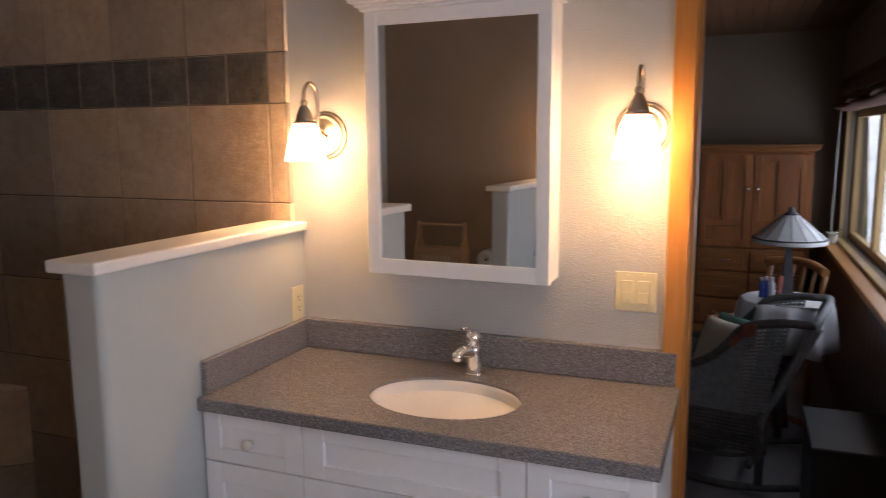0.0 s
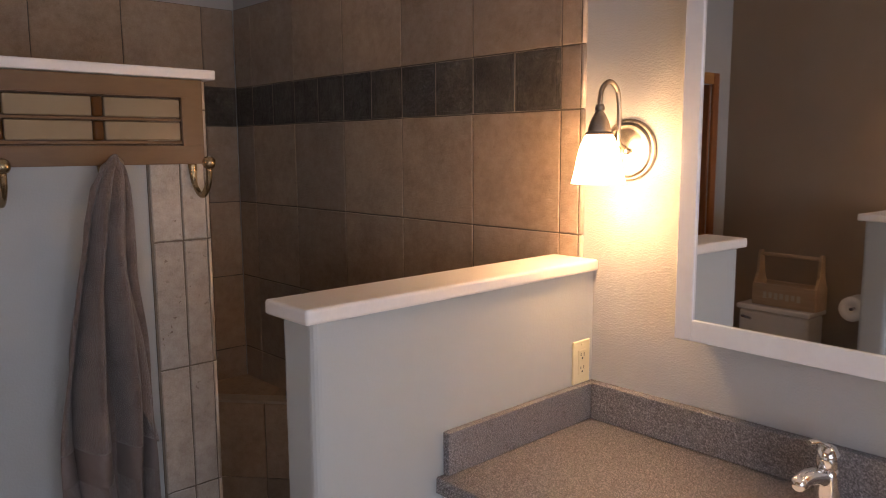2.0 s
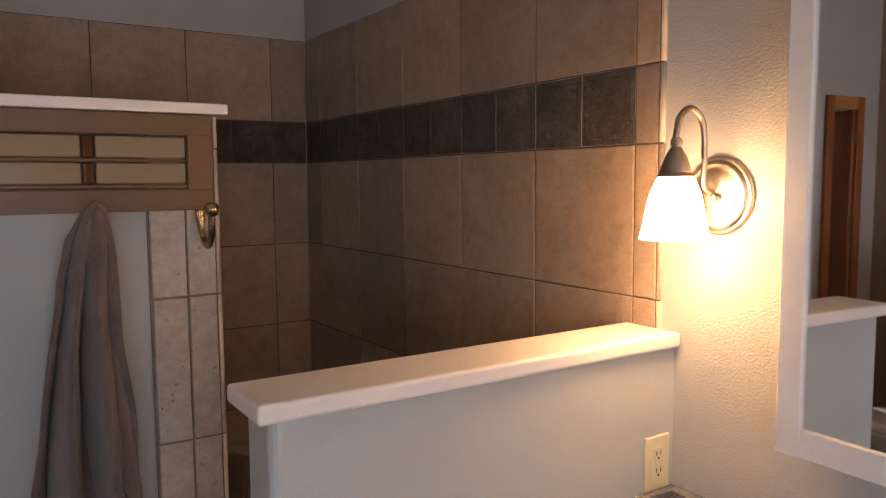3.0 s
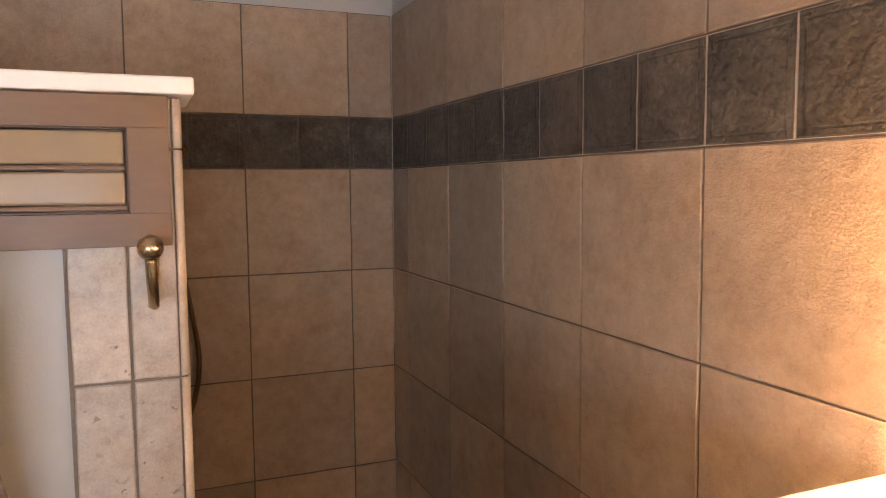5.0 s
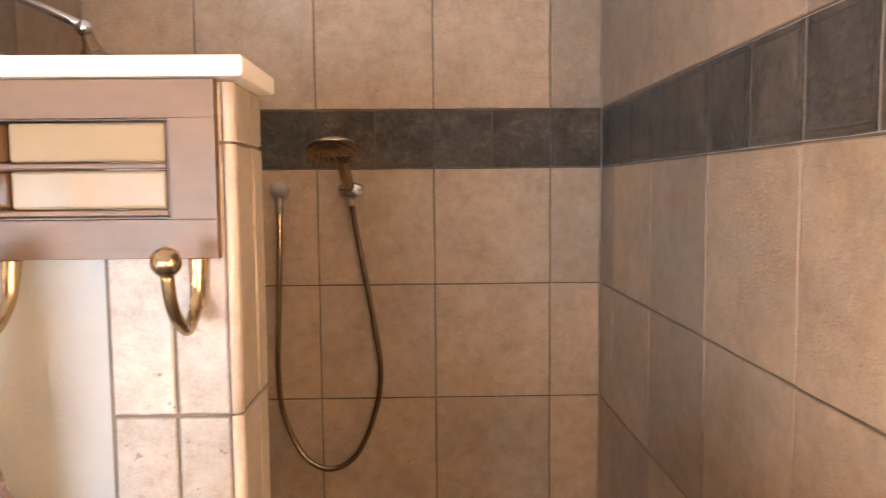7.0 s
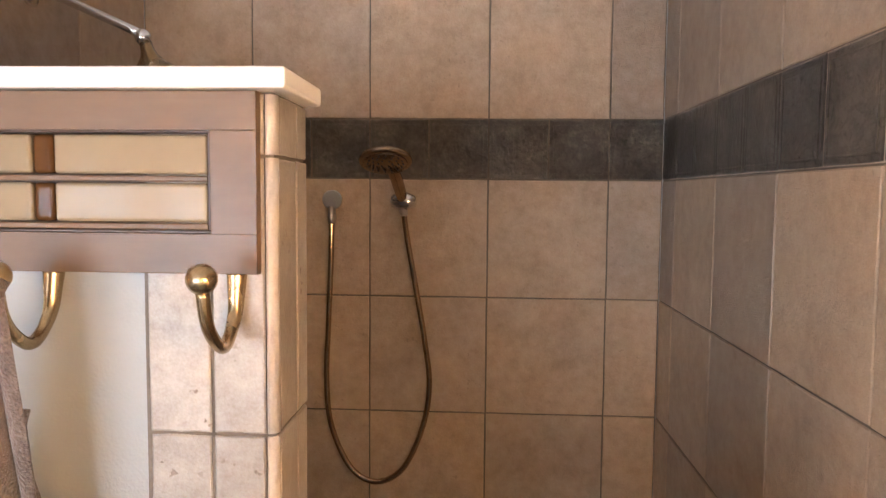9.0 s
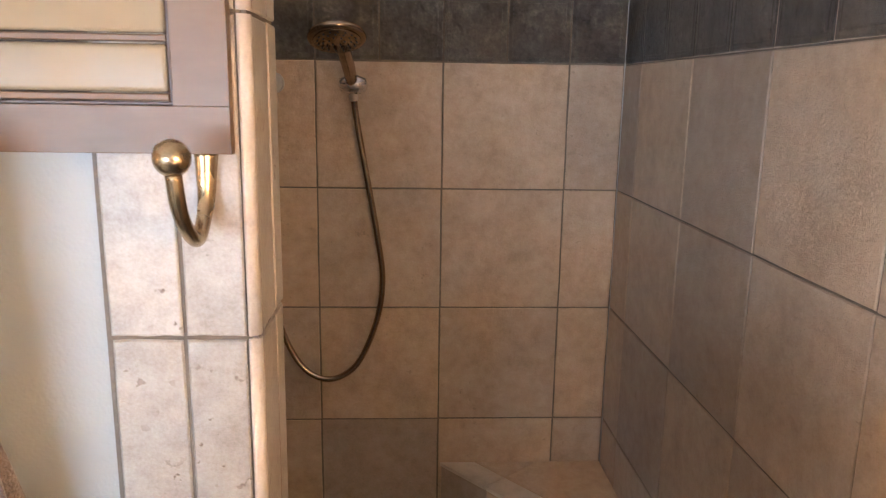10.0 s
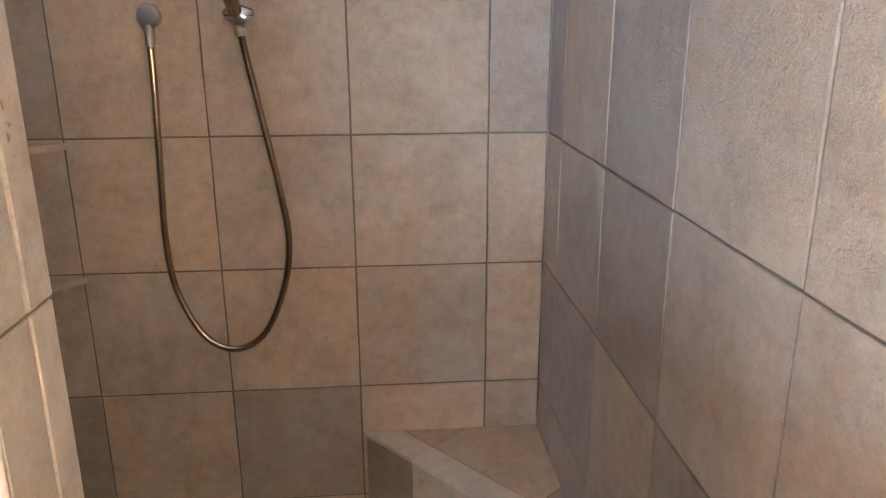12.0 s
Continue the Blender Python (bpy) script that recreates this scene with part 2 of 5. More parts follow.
SHADE_CLOTH = surf("red_brown_blind", (0.085, 0.032, 0.02), (0.13, 0.052, 0.034), 0.8, s1=8, s2=250, bump=0.3)
LEAF = surf("plant_leaf", (0.03, 0.08, 0.025), (0.06, 0.14, 0.04), 0.5, s1=20, s2=90, bump=0.1)
GRASS = surf("lawn", (0.05, 0.09, 0.025), (0.09, 0.14, 0.05), 0.95, s1=0.6, s2=14, bump=0.3)
BLUE = surf("blue_bottle", (0.02, 0.06, 0.30), (0.03, 0.09, 0.40), 0.3, bump=0.0)
RED = surf("red_plastic", (0.42, 0.08, 0.06), (0.52, 0.12, 0.09), 0.4, bump=0.0)
PAPER = surf("white_paper", (0.68, 0.67, 0.64), (0.76, 0.75, 0.72), 0.9, s1=10, s2=200, bump=0.15)
LAMP_METAL = surf("dark_pewter_lamp", (0.055, 0.055, 0.065), (0.10, 0.10, 0.115), 0.5, 0.3, s1=12, s2=140, bump=0.15)


def towel_material():
    k = Nodes("grey_terry_towel")
    v = k.coords()
    loops = k.noise(v, 300.0, 3)
    col = k.ramp(k.math("ADD", k.math("MULTIPLY", k.noise(v, 12.0, 4), 0.5), k.math("MULTIPLY", loops, 0.5)),
                 [(0.36, (0.088, 0.064, 0.054)), (0.64, (0.205, 0.152, 0.128))])
    return k.done(col, 0.95, 0.0, k.bump(loops, 1.0, 0.005), Sheen_Weight=0.3)


TOWEL = towel_material()
TOWEL_BAND = surf("towel_flat_band", (0.15, 0.115, 0.10), (0.19, 0.15, 0.135), 0.8, s1=20, s2=500, bump=0.3)


def glass_tile(name, colour):
    k = Nodes(name)
    v = k.coords(9.0)
    col = k.mix(k.noise(v, 22.0, 3), colour, tuple(c * 0.86 for c in colour))
    n = k.bump(k.noise(v, 16.0, 2), 0.12, 0.004)
    return k.done(col, 0.11, 0.0, n, Specular_IOR_Level=0.19)


CREAM_GLASS = glass_tile("cream_glass_tile", (0.30, 0.232, 0.150))
AMBER_GLASS = glass_tile("amber_glass_tile", (0.10, 0.043, 0.014))


def mirror_material():
    k = Nodes("mirror_silver")
    return k.done((0.80, 0.80, 0.79), 0.012, 1.0)


MIRROR = mirror_material()


def pane_material():
    k = Nodes("window_glass")
    return k.done((0.95, 0.97, 0.98), 0.02, 0.0, None, Transmission_Weight=1.0, IOR=1.45)


PANE = pane_material()


def lamp_glass(name, strength):
    k = Nodes(name)
    v = k.coords()
    col = k.ramp(k.noise(v, 30.0, 3), [(0.3, (1.0, 0.58, 0.26)), (0.7, (1.0, 0.66, 0.32))])
    k.link(col, k.p.inputs["Emission Color"])
    return k.done((0.85, 0.82, 0.76), 0.35, 0.0, None, Emission_Strength=strength)


SHADE_GLOW = lamp_glass("lit_frosted_glass", 37.0)


def stained_glass():
    k = Nodes("leaded_white_glass")
    v = k.coords(3.0)
    col = k.ramp(k.noise(v, 9.0, 4), [(0.3, (0.66, 0.69, 0.71)), (0.7, (0.82, 0.84, 0.85))])
    return k.done(col, 0.3, 0.0, None, Transmission_Weight=0.1)


LEADED = stained_glass()

# ---- mesh helpers ----
ORIGIN = {}


def bx(bm, x0, x1, y0, y1, z0, z1, bevel=0.0, seg=1):
    """Adds a box, with its edges rounded by bevel."""
    r = bmesh.ops.create_cube(bm, size=1.0)
    vs = r["verts"]
    for v in vs:
        v.co = ((x0 + x1) / 2 + v.co.x * (x1 - x0), (y0 + y1) / 2 + v.co.y * (y1 - y0), (z0 + z1) / 2 + v.co.z * (z1 - z0))
    if bevel:
        es = list({e for v in vs for e in v.link_edges})
        bmesh.ops.bevel(bm, geom=es, offset=bevel, segments=seg, affect="EDGES", profile=0.5)
    return bm


def box(x0, x1, y0, y1, z0, z1, bevel=0.0, seg=1):
    return bx(bmesh.new(), x0, x1, y0, y1, z0, z1, bevel, seg)


def lathe(bm, profile, centre=(0, 0, 0), axis=None, seg=32, squash=1.0):
    """Turns (radius, height) pairs round an axis through centre; axis: the direction of height."""
    q = Vector(axis or (0, 0, 1)).normalized().to_track_quat("Z", "Y").to_matrix()
    rings = []
    for r, hgt in profile:
        ring = []
        for i in range(seg):
            a = 2 * math.pi * i / seg
            ring.append(bm.verts.new(Vector(centre) + q @ Vector((r * math.cos(a), r * math.sin(a) * squash, hgt))))
        rings.append(ring)
    for a, b in zip(rings, rings[1:]):
        for i in range(seg):
            f = bm.faces.new((a[i], a[(i + 1) % seg], b[(i + 1) % seg], b[i]))
            f.smooth = True
    for ring, flip in ((rings[0], True), (rings[-1], False)):
        if (ring[0].co - ring[seg // 2].co).length > 1e-5:
            bm.faces.new(list(reversed(ring)) if flip else ring)
    return bm


def smooth_path(pts, n=8):
    """A rounded line through the points."""
    p = [Vector(v) for v in pts]
    p = [2 * p[0] - p[1], *p, 2 * p[-1] - p[-2]]
    out = []
    for i in range(1, len(p) - 2):
        for j in range(n):
            t = j / n
            a, b, c, d = p[i - 1], p[i], p[i + 1], p[i + 2]
            out.append(0.5 * (2 * b + (c - a) * t + (2 * a - 5 * b + 4 * c - d) * t * t + (3 * b - a - 3 * c + d) * t ** 3))
    out.append(p[-2])
    return out


def tube(bm, path, radius, seg=10, flat=1.0):
    """A round bar along a path; radius: a number or a function of 0..1."""
    path = [Vector(v) for v in path]
    rings, up = [], Vector((0.13, 0.31, 0.94))
    for i, c in enumerate(path):
        d = (path[min(i + 1, len(path) - 1)] - path[max(i - 1, 0)]).normalized()
        s = d.cross(up)
        if s.length < 1e-3:
            s = d.orthogonal()
        s.normalize()
        u = s.cross(d).normalized()
        up = u
        r = radius(i / max(1, len(path) - 1)) if callable(radius) else radius
        rings.append([bm.verts.new(c + (s * math.cos(2 * math.pi * j / seg) + u * math.sin(2 * math.pi * j / seg) * flat) * r) for j in range(seg)])
    for a, b in zip(rings, rings[1:]):
        for j in range(seg):
            bm.faces.new((a[j], a[(j + 1) % seg], b[(j + 1) % seg], b[j])).smooth = True
    bm.faces.new(list(reversed(rings[0])))
    bm.faces.new(rings[-1])
    return bm


def ball(bm, c, r, seg=20):
    n = seg // 2
    return lathe(bm, [(max(1e-6, r * math.sin(math.pi * i / n)), -r * math.cos(math.pi * i / n)) for i in range(n + 1)], c, None, seg)


def finish(name, bm, material, origin=(0, 0, 0)):
    bmesh.ops.recalc_face_normals(bm, faces=bm.faces)
    bmesh.ops.translate(bm, vec=-Vector(origin), verts=bm.verts)
    me = bpy.data.meshes.new(name)
    bm.to_mesh(me)
    bm.free()
    me.materials.append(material)
    return new(name, me)


def part(name, bm, material, parent, label=""):
    """Links a bmesh, drawn in world places, as one mesh under a thing or part."""
    ob = finish(name, bm, material, ORIGIN[parent.name])
    ob.parent = parent
    ORIGIN[ob.name] = ORIGIN[parent.name]
    return tagged(ob, label)


def thing(name, base, label, category, group="", kind=""):
    ob = new(name)
    ob.location = base
    ORIGIN[ob.name] = Vector(base)
    return tagged(ob, label, category, group, kind)


def solo(name, bm, material, label, category, base=(0, 0, 0), group="", kind=""):
    ob = finish(name, bm, material, base)
    ob.location = base
    ORIGIN[ob.name] = Vector(base)
    return tagged(ob, label, category, group, kind)


def structure(name, bm, material, label, category="wall"):
    return solo(name, bm, material, label, category, kind="structure")


def wall_x(x0, x1, ya, yb, z0, z1, holes):
    """A wall along y between x0 and x1 with rectangular holes (ya, yb, za, zb)."""
    bm = bmesh.new()
    ys = sorted({ya, yb, *[h[0] for h in holes], *[h[1] for h in holes]})
    for a, b in zip(ys, ys[1:]):
        cut = [h for h in holes if h[0] < (a + b) / 2 < h[1]]
        lo = z0
        for h in sorted(cut, key=lambda q: q[2]):
            if h[2] > lo:
                bx(bm, x0, x1, a, b, lo, h[2])
            lo = h[3]
        bx(bm, x0, x1, a, b, lo, z1)
    bmesh.ops.remove_doubles(bm, verts=bm.verts, dist=1e-5)
    return bm


# ---- the shell of the bathroom ----
YN, XB, YS, XH = 2.05, -3.25, 0.609, -2.037  # tile faces: north, back, south of the shower, rack wall
FAR, EAST, CEIL, WEST = -1.02, 0.72, 2.60, -2.72

bm = bmesh.new()
bx(bm, XB - 0.13, -0.119, YN + 0.008, YN + 0.12, 0, CEIL)
bx(bm, -0.119, 0.64, YN + 0.008, YN + 0.12, 2.06, CEIL)
bx(bm, 0.64, EAST, YN + 0.008, YN + 0.12, 0, CEIL)
wall_north = structure("wall_north", bm, PAINT, "pale grey painted wall with orange-peel texture behind the vanity")
wall_back = structure("wall_back", box(XB - 0.13, XB - 0.008, 0.45, YN + 0.008, 0, CEIL), PAINT, "grey painted wall above the shower tiling")
wall_shower_south = structure("wall_shower_south", box(XB - 0.008, XH, 0.47, YS - 0.008, 0, CEIL), PAINT, "grey painted wall closing the shower")
wall_rack = structure("wall_rack", box(-2.172, XH, YS - 0.008, 1.317, 0, 1.724), SHADED_GREY, "grey painted partial-height wall with shade in its colour, carrying a hook rack")
structure("wall_door", wall_x(WEST - 0.12, WEST, FAR, 0.47, 0, CEIL, [(-0.81, -0.62, 0, 1.93)]), PAINT, "grey painted wall with a cased doorway")
structure("wall_far", box(WEST - 0.12, EAST, FAR - 0.12, FAR, 0, CEIL), TAUPE, "dim taupe painted wall behind the toilet")
structure("wall_east", wall_x(EAST, EAST + 0.13, FAR - 0.12, YN + 0.12, 0, CEIL, [(-0.72, 1.16, 0.92, 1.72)]), PAINT, "grey painted outer wall with a window opening")
structure("floor", box(XB - 0.13, EAST + 0.13, FAR - 0.12, YN + 0.12, -0.10, 0), FLOOR, "brown vinyl bathroom floor", "floor")
structure("ceiling", box(XB - 0.13, EAST + 0.13, FAR - 0.12, YN + 0.12, CEIL, CEIL + 0.10), CEILING, "white painted bathroom ceiling", "ceiling")
structure("wall_closet", box(-3.6, -3.5, FAR, 0.47, 0, CEIL), PAINT, "plain wall beyond the doorway")

# half wall between vanity and shower, its corners rounded
bm = box(-1.458, -1.345, 1.185, YN + 0.008, 0, 1.2295)
es = [e for e in bm.edges if abs(e.verts[0].co.z - e.verts[1].co.z) > 0.5 and e.verts[0].co.y < 1.3]
bmesh.ops.bevel(bm, geom=es, offset=0.018, segments=4, affect="EDGES", profile=0.5)
pony = structure("wall_half", bm, PONY_PAINT, "smooth pale grey half wall beside the vanity")
pony_cap = solo("half_wall_cap", box(-1.478, -1.328, 1.162, YN + 0.007, 1.2300, 1.2605, 0.0065, 3), CAP,
                "glossy off-white cap resting on the half wall", "ledge", (-1.40, 1.6, 1.2300))
solo("rack_wall_cap", box(-2.190, -2.004, YS, 1.343, 1.7245, 1.7490, 0.004, 2), CAP,
     "glossy off-white ledge on top of the rack wall", "ledge", (-2.1, 1.0, 1.7245))
# twin half wall on the far side
bm = box(-1.458, -1.345, FAR, -0.02, 0, 1.2295)
es = [e for e in bm.edges if abs(e.verts[0].co.z - e.verts[1].co.z) > 0.5 and e.verts[0].co.y > -0.2]
bmesh.ops.bevel(bm, geom=es, offset=0.018, segments=4, affect="EDGES", profile=0.5)
structure("wall_half_far", bm, PONY_PAINT, "smooth pale grey half wall beside the toilet")
solo("half_wall_cap", box(-1.48, -1.326, FAR, 0.005, 1.2300, 1.2605, 0.0065, 3), CAP,
     "glossy off-white cap on the half wall by the toilet", "ledge", (-1.40, -0.6, 1.2300))

# ---- doorways and bathroom window ----


def casing_y(name, y, x0, x1, top, side, label):
    """A door casing round an opening in a wall along x: two legs and a head, with a jamb lining."""
    t = thing(name, ((x0 + x1) / 2, y, 0), label, "door frame", kind="structure")
    d = y - 0.020
    part("casing_leg", box(x0 - 0.052, x0 + 0.006, d, y + 0.008, 0, top + 0.068, 0.004, 2), FIR, t)
    part("casing_leg", box(x1 + 0.002, x1 + 0.068, d, y + 0.008, 0, top + 0.068, 0.004, 2), FIR, t)
    part("casing_head", box(x0 - 0.0018, x1 + 0.0018, d, y + 0.008, top + 0.002, top + 0.068, 0.004, 2), FIR_Y, t)
    part("jamb", box(x0 - 0.0015, x0 + 0.016, y + 0.0085, y + 0.13, 0, top, 0.002), FIR, t)
    part("jamb", box(x1 - 0.016, x1 + 0.0015, y + 0.0085, y + 0.13, 0, top, 0.002), FIR, t)
    part("jamb_head", box(x0 + 0.0165, x1 - 0.0165, y + 0.0085, y + 0.13, top - 0.016, top + 0.0015, 0.002), FIR_Y, t)
    return t


casing_y("door_1", YN, -0.116, 0.64, 2.045, 1, "orange varnished fir door casing round an open doorway")

t = thing("door_2", (WEST, -0.71, 0), "red-brown varnished fir casing round a dark doorway", "door frame", kind="structure")
part("casing_leg", box(WEST, WEST + 0.02, -0.872, -0.812, 0, 2.00, 0.004, 2), FIR_RED, t)
part("casing_leg", box(WEST, WEST + 0.02, -0.618, -0.558, 0, 2.00, 0.004, 2), FIR_RED, t)
part("casing_head", box(WEST, WEST + 0.02, -0.8118, -0.6182, 1.932, 2.00, 0.004, 2), FIR_Y, t)
part("jamb", box(WEST - 0.12, WEST - 0.0005, -0.8098, -0.795, 0, 1.93, 0.002), FIR_RED, t)
part("jamb", box(WEST - 0.12, WEST - 0.0005, -0.635, -0.6202, 0, 1.93, 0.002), FIR_RED, t)


def window(name, x, ya, yb, za, zb, mullions, label):
    """A wooden window in an outer wall along y: lining, sashes, glass."""
    w = thing(name, (x, (ya + yb) / 2, za), label, "window", kind="structure")
    part("casing_leg", box(x - 0.018, x - 0.0005, ya - 0.07, ya - 0.002, za - 0.07, zb + 0.07, 0.003), PINE, w)
    part("casing_leg", box(x - 0.018, x - 0.0005, yb + 0.002, yb + 0.07, za - 0.07, zb + 0.07, 0.003), PINE, w)
    part("casing_head", box(x - 0.018, x - 0.0005, ya, yb, zb + 0.002, zb + 0.07, 0.003), PINE, w)
    part("window_sill", box(x - 0.045, x + 0.05, ya - 0.0015, yb + 0.0015, za - 0.028, za - 0.0005, 0.004), PINE, w)
    n = mullions + 1
    step = (yb - ya) / n
    for i in range(n):
        a, b = ya + i * step + 0.001, ya + (i + 1) * step - 0.001
        bm = bmesh.new()
        for q in ((a, a + 0.045, za, zb), (b - 0.045, b, za, zb), (a + 0.0452, b - 0.0452, za, za + 0.05), (a + 0.0452, b - 0.0452, zb - 0.05, zb)):
            bx(bm, x + 0.045, x + 0.09, q[0], q[1], q[2], q[3], 0.003)
        sash = part("sash", bm, PINE, w)
        pane = part("pane", box(x + 0.064, x + 0.069, a + 0.04, b - 0.04, za + 0.045, zb - 0.045), PANE, sash)
        pane.visible_shadow = False
    return w


window("window_1", EAST, -0.72, 1.16, 0.92, 1.72, 2, "pine-framed bathroom window with three sashes")

# ---- vanity ----
VX0, VX1, VY, VZ = -1.345, -0.118, 1.490, 0.835


def shaker(name, x0, x1, z0, z1, y, parent, rail=0.055, knob=True):
    """A framed cabinet front with a sunk panel and a white knob."""
    bm = bmesh.new()
    d = 0.019
    bx(bm, x0, x0 + rail, y, y + d, z0, z1, 0.0015)
    bx(bm, x1 - rail, x1, y, y + d, z0, z1, 0.0015)
    bx(bm, x0 + rail, x1 - rail, y + 0.0003, y + d, z0, z0 + min(rail, (z1 - z0) * 0.28), 0.0015)
    bx(bm, x0 + rail, x1 - rail, y + 0.0003, y + d, z1 - min(rail, (z1 - z0) * 0.28), z1, 0.0015)
    f = part(name, bm, CABINET, parent)
    part("panel", box(x0 + rail - 0.004, x1 - rail + 0.004, y + 0.009, y + 0.016, z0 + 0.02, z1 - 0.02), CABINET, f)
    if knob:
        c = ((x0 + x1) / 2, y, (z0 + z1) / 2)
        part("knob", lathe(bmesh.new(), [(0.0075, 0), (0.0065, 0.010), (0.008, 0.014), (0.0155, 0.019), (0.0165, 0.025), (0.013, 0.031), (0.0005, 0.033)], c, (0, -1, 0), 20), CERAMIC, f, "white ceramic knob")
    return f


def vanity(x0, x1, front, back, sign):
    """Three-bank vanity cabinet; sign: -1 faces -y."""
    v = thing("vanity_cabinet", ((x0 + x1) / 2, back, 0), "white painted vanity cabinet with framed drawer fronts and round knobs", "cabinet", "vanities")
    y = front
    body = bmesh.new()
    bx(body, x0 + 0.004, x1 - 0.012, y + 0.021, back, 0.10, VZ - 0.038, 0.001)
    bx(body, x0 + 0.004, x1 - 0.012, y + 0.085, back, 0, 0.0995)
    part("body", body, CABINET, v)
    a, b = x0 + 0.324, x1 - 0.302
    top = VZ - 0.040
    for xa, xb, tag in ((x0 + 0.006, a - 0.003, 0), (b + 0.003, x1 - 0.014, 1)):
        z = top
        for h in (0.142, 0.20, 0.30):
            shaker("drawer", xa, xb, z - h, z, y, v)
            z -= h + 0.004
    shaker("false_front", a, b, top - 0.142, top, y, v, 0.062, False)
    mid = (a + b) / 2
    for xa, xb in ((a, mid - 0.0015), (mid + 0.0015, b)):
        shaker("door", xa, xb, 0.14, top - 0.146, y, v, 0.06)
    return v


vanity(-1.345, -0.118, 1.508, YN + 0.008, -1)

# counter with an oval cut-out for the sink
SINK = Vector((-0.712, 1.735, VZ))
SA, SB = 0.212, 0.158
bm = bmesh.new()
seg = 64
oval = [bm.verts.new((SINK.x + SA * math.cos(2 * math.pi * i / seg), SINK.y + SB * math.sin(2 * math.pi * i / seg), VZ)) for i in range(seg)]
cx0, cx1, cy0, cy1 = VX0 + 0.003, VX1, VY, YN + 0.007
rim = []
for i in range(seg):
    a = 2 * math.pi * i / seg
    dx, dy = math.cos(a), math.sin(a)
    k = min(((cx1 if dx > 0 else cx0) - SINK.x) / dx if abs(dx) > 1e-6 else 9, ((cy1 if dy > 0 else cy0) - SINK.y) / dy if abs(dy) > 1e-6 else 9)
    rim.append(bm.verts.new((SINK.x + k * dx, SINK.y + k * dy, VZ)))
corners = [bm.verts.new((x, y, VZ)) for x, y in ((cx1, cy1), (cx0, cy1), (cx0, cy0), (cx1, cy0))]
for i in range(seg):
    j = (i + 1) % seg
    p, q = rim[i].co, rim[j].co
    extra = [c for c in corners if (abs(p.x - c.co.x) < 1e-5 and abs(q.y - c.co.y) < 1e-5 or abs(p.y - c.co.y) < 1e-5 and abs(q.x - c.co.x) < 1e-5)
             and (c.co - p).length + (c.co - q).length < 0.7 and abs(p.x - q.x) > 1e-5 and abs(p.y - q.y) > 1e-5]
    bm.faces.new([oval[i], rim[i], *extra, rim[j], oval[j]])
ret = bmesh.ops.extrude_face_region(bm, geom=list(bm.faces))
bmesh.ops.translate(bm, vec=(0, 0, -0.036), verts=[g for g in ret["geom"] if isinstance(g, bmesh.types.BMVert)])
bmesh.ops.recalc_face_normals(bm, faces=bm.faces)
es = [e for e in bm.edges if e.verts[0].co.z > VZ - 1e-4 and e.verts[1].co.z > VZ - 1e-4 and
      (abs(e.verts[0].co.y - cy0) < 1e-4 and abs(e.verts[1].co.y - cy0) < 1e-4 or abs(e.verts[0].co.x - cx1) < 1e-4 and abs(e.verts[1].co.x - cx1) < 1e-4)]
bmesh.ops.bevel(bm, geom=es, offset=0.005, segments=2, affect="EDGES", profile=0.5)
counter = thing("countertop", (-0.73, 1.77, VZ - 0.036), "speckled grey solid-surface counter with backsplash on the vanity", "countertop", "countertops")
part("slab", bm, COUNTER, counter)
part("backsplash", box(VX0 + 0.021, VX1 - 0.012, YN - 0.022, YN + 0.0075, VZ + 0.0005, 0.934, 0.003, 2), COUNTER, counter)
part("sidesplash", box(VX0 + 0.001, VX0 + 0.0205, 1.512, YN + 0.0075, VZ + 0.0005, 0.934, 0.003, 2), COUNTER, counter)

bm = bmesh.new()
prof = [(0.992, -0.007), (0.982, -0.020), (0.955, -0.045), (0.91, -0.070), (0.84, -0.095), (0.73, -0.118), (0.58, -0.137), (0.40, -0.149), (0.22, -0.156), (0.10, -0.158)]
rings = [[bm.verts.new((SINK.x + SA * s * math.cos(2 * math.pi * i / seg), SINK.y + SB * s * math.sin(2 * math.pi * i / seg), VZ + h)) for i in range(seg)] for s, h in prof]
for a, b in zip(rings, rings[1:]):
    for i in range(seg):
        bm.faces.new((a[i], b[i], b[(i + 1) % seg], a[(i + 1) % seg])).smooth = True
bm.faces.new(rings[-1])
out = [[bm.verts.new((SINK.x + (SA + 0.012) * s * math.cos(2 * math.pi * i / seg), SINK.y + (SB + 0.012) * s * math.sin(2 * math.pi * i / seg), VZ + h - 0.012 * (1 if n else 0))) for i in range(seg)] for n, (s, h) in enumerate(prof)]
for a, b in zip(out, out[1:]):
    for i in range(seg):
        bm.faces.new((a[i], a[(i + 1) % seg], b[(i + 1) % seg], b[i])).smooth = True
bm.faces.new(list(reversed(out[-1])))
for i in range(seg):
    bm.faces.new((rings[0][i], rings[0][(i + 1) % seg], out[0][(i + 1) % seg], out[0][i]))
sink = thing("sink", (SINK.x, SINK.y, VZ - 0.17), "oval off-white undermount sink set in the counter", "sink")
part("bowl", bm, CERAMIC, sink)
part("drain", lathe(bmesh.new(), [(0.024, 0), (0.024, 0.003), (0.018, 0.004), (0.016, 0.001), (0.0005, 0.001)], (SINK.x, SINK.y, VZ - 0.158), None, 24), CHROME, sink, "chrome drain ring")

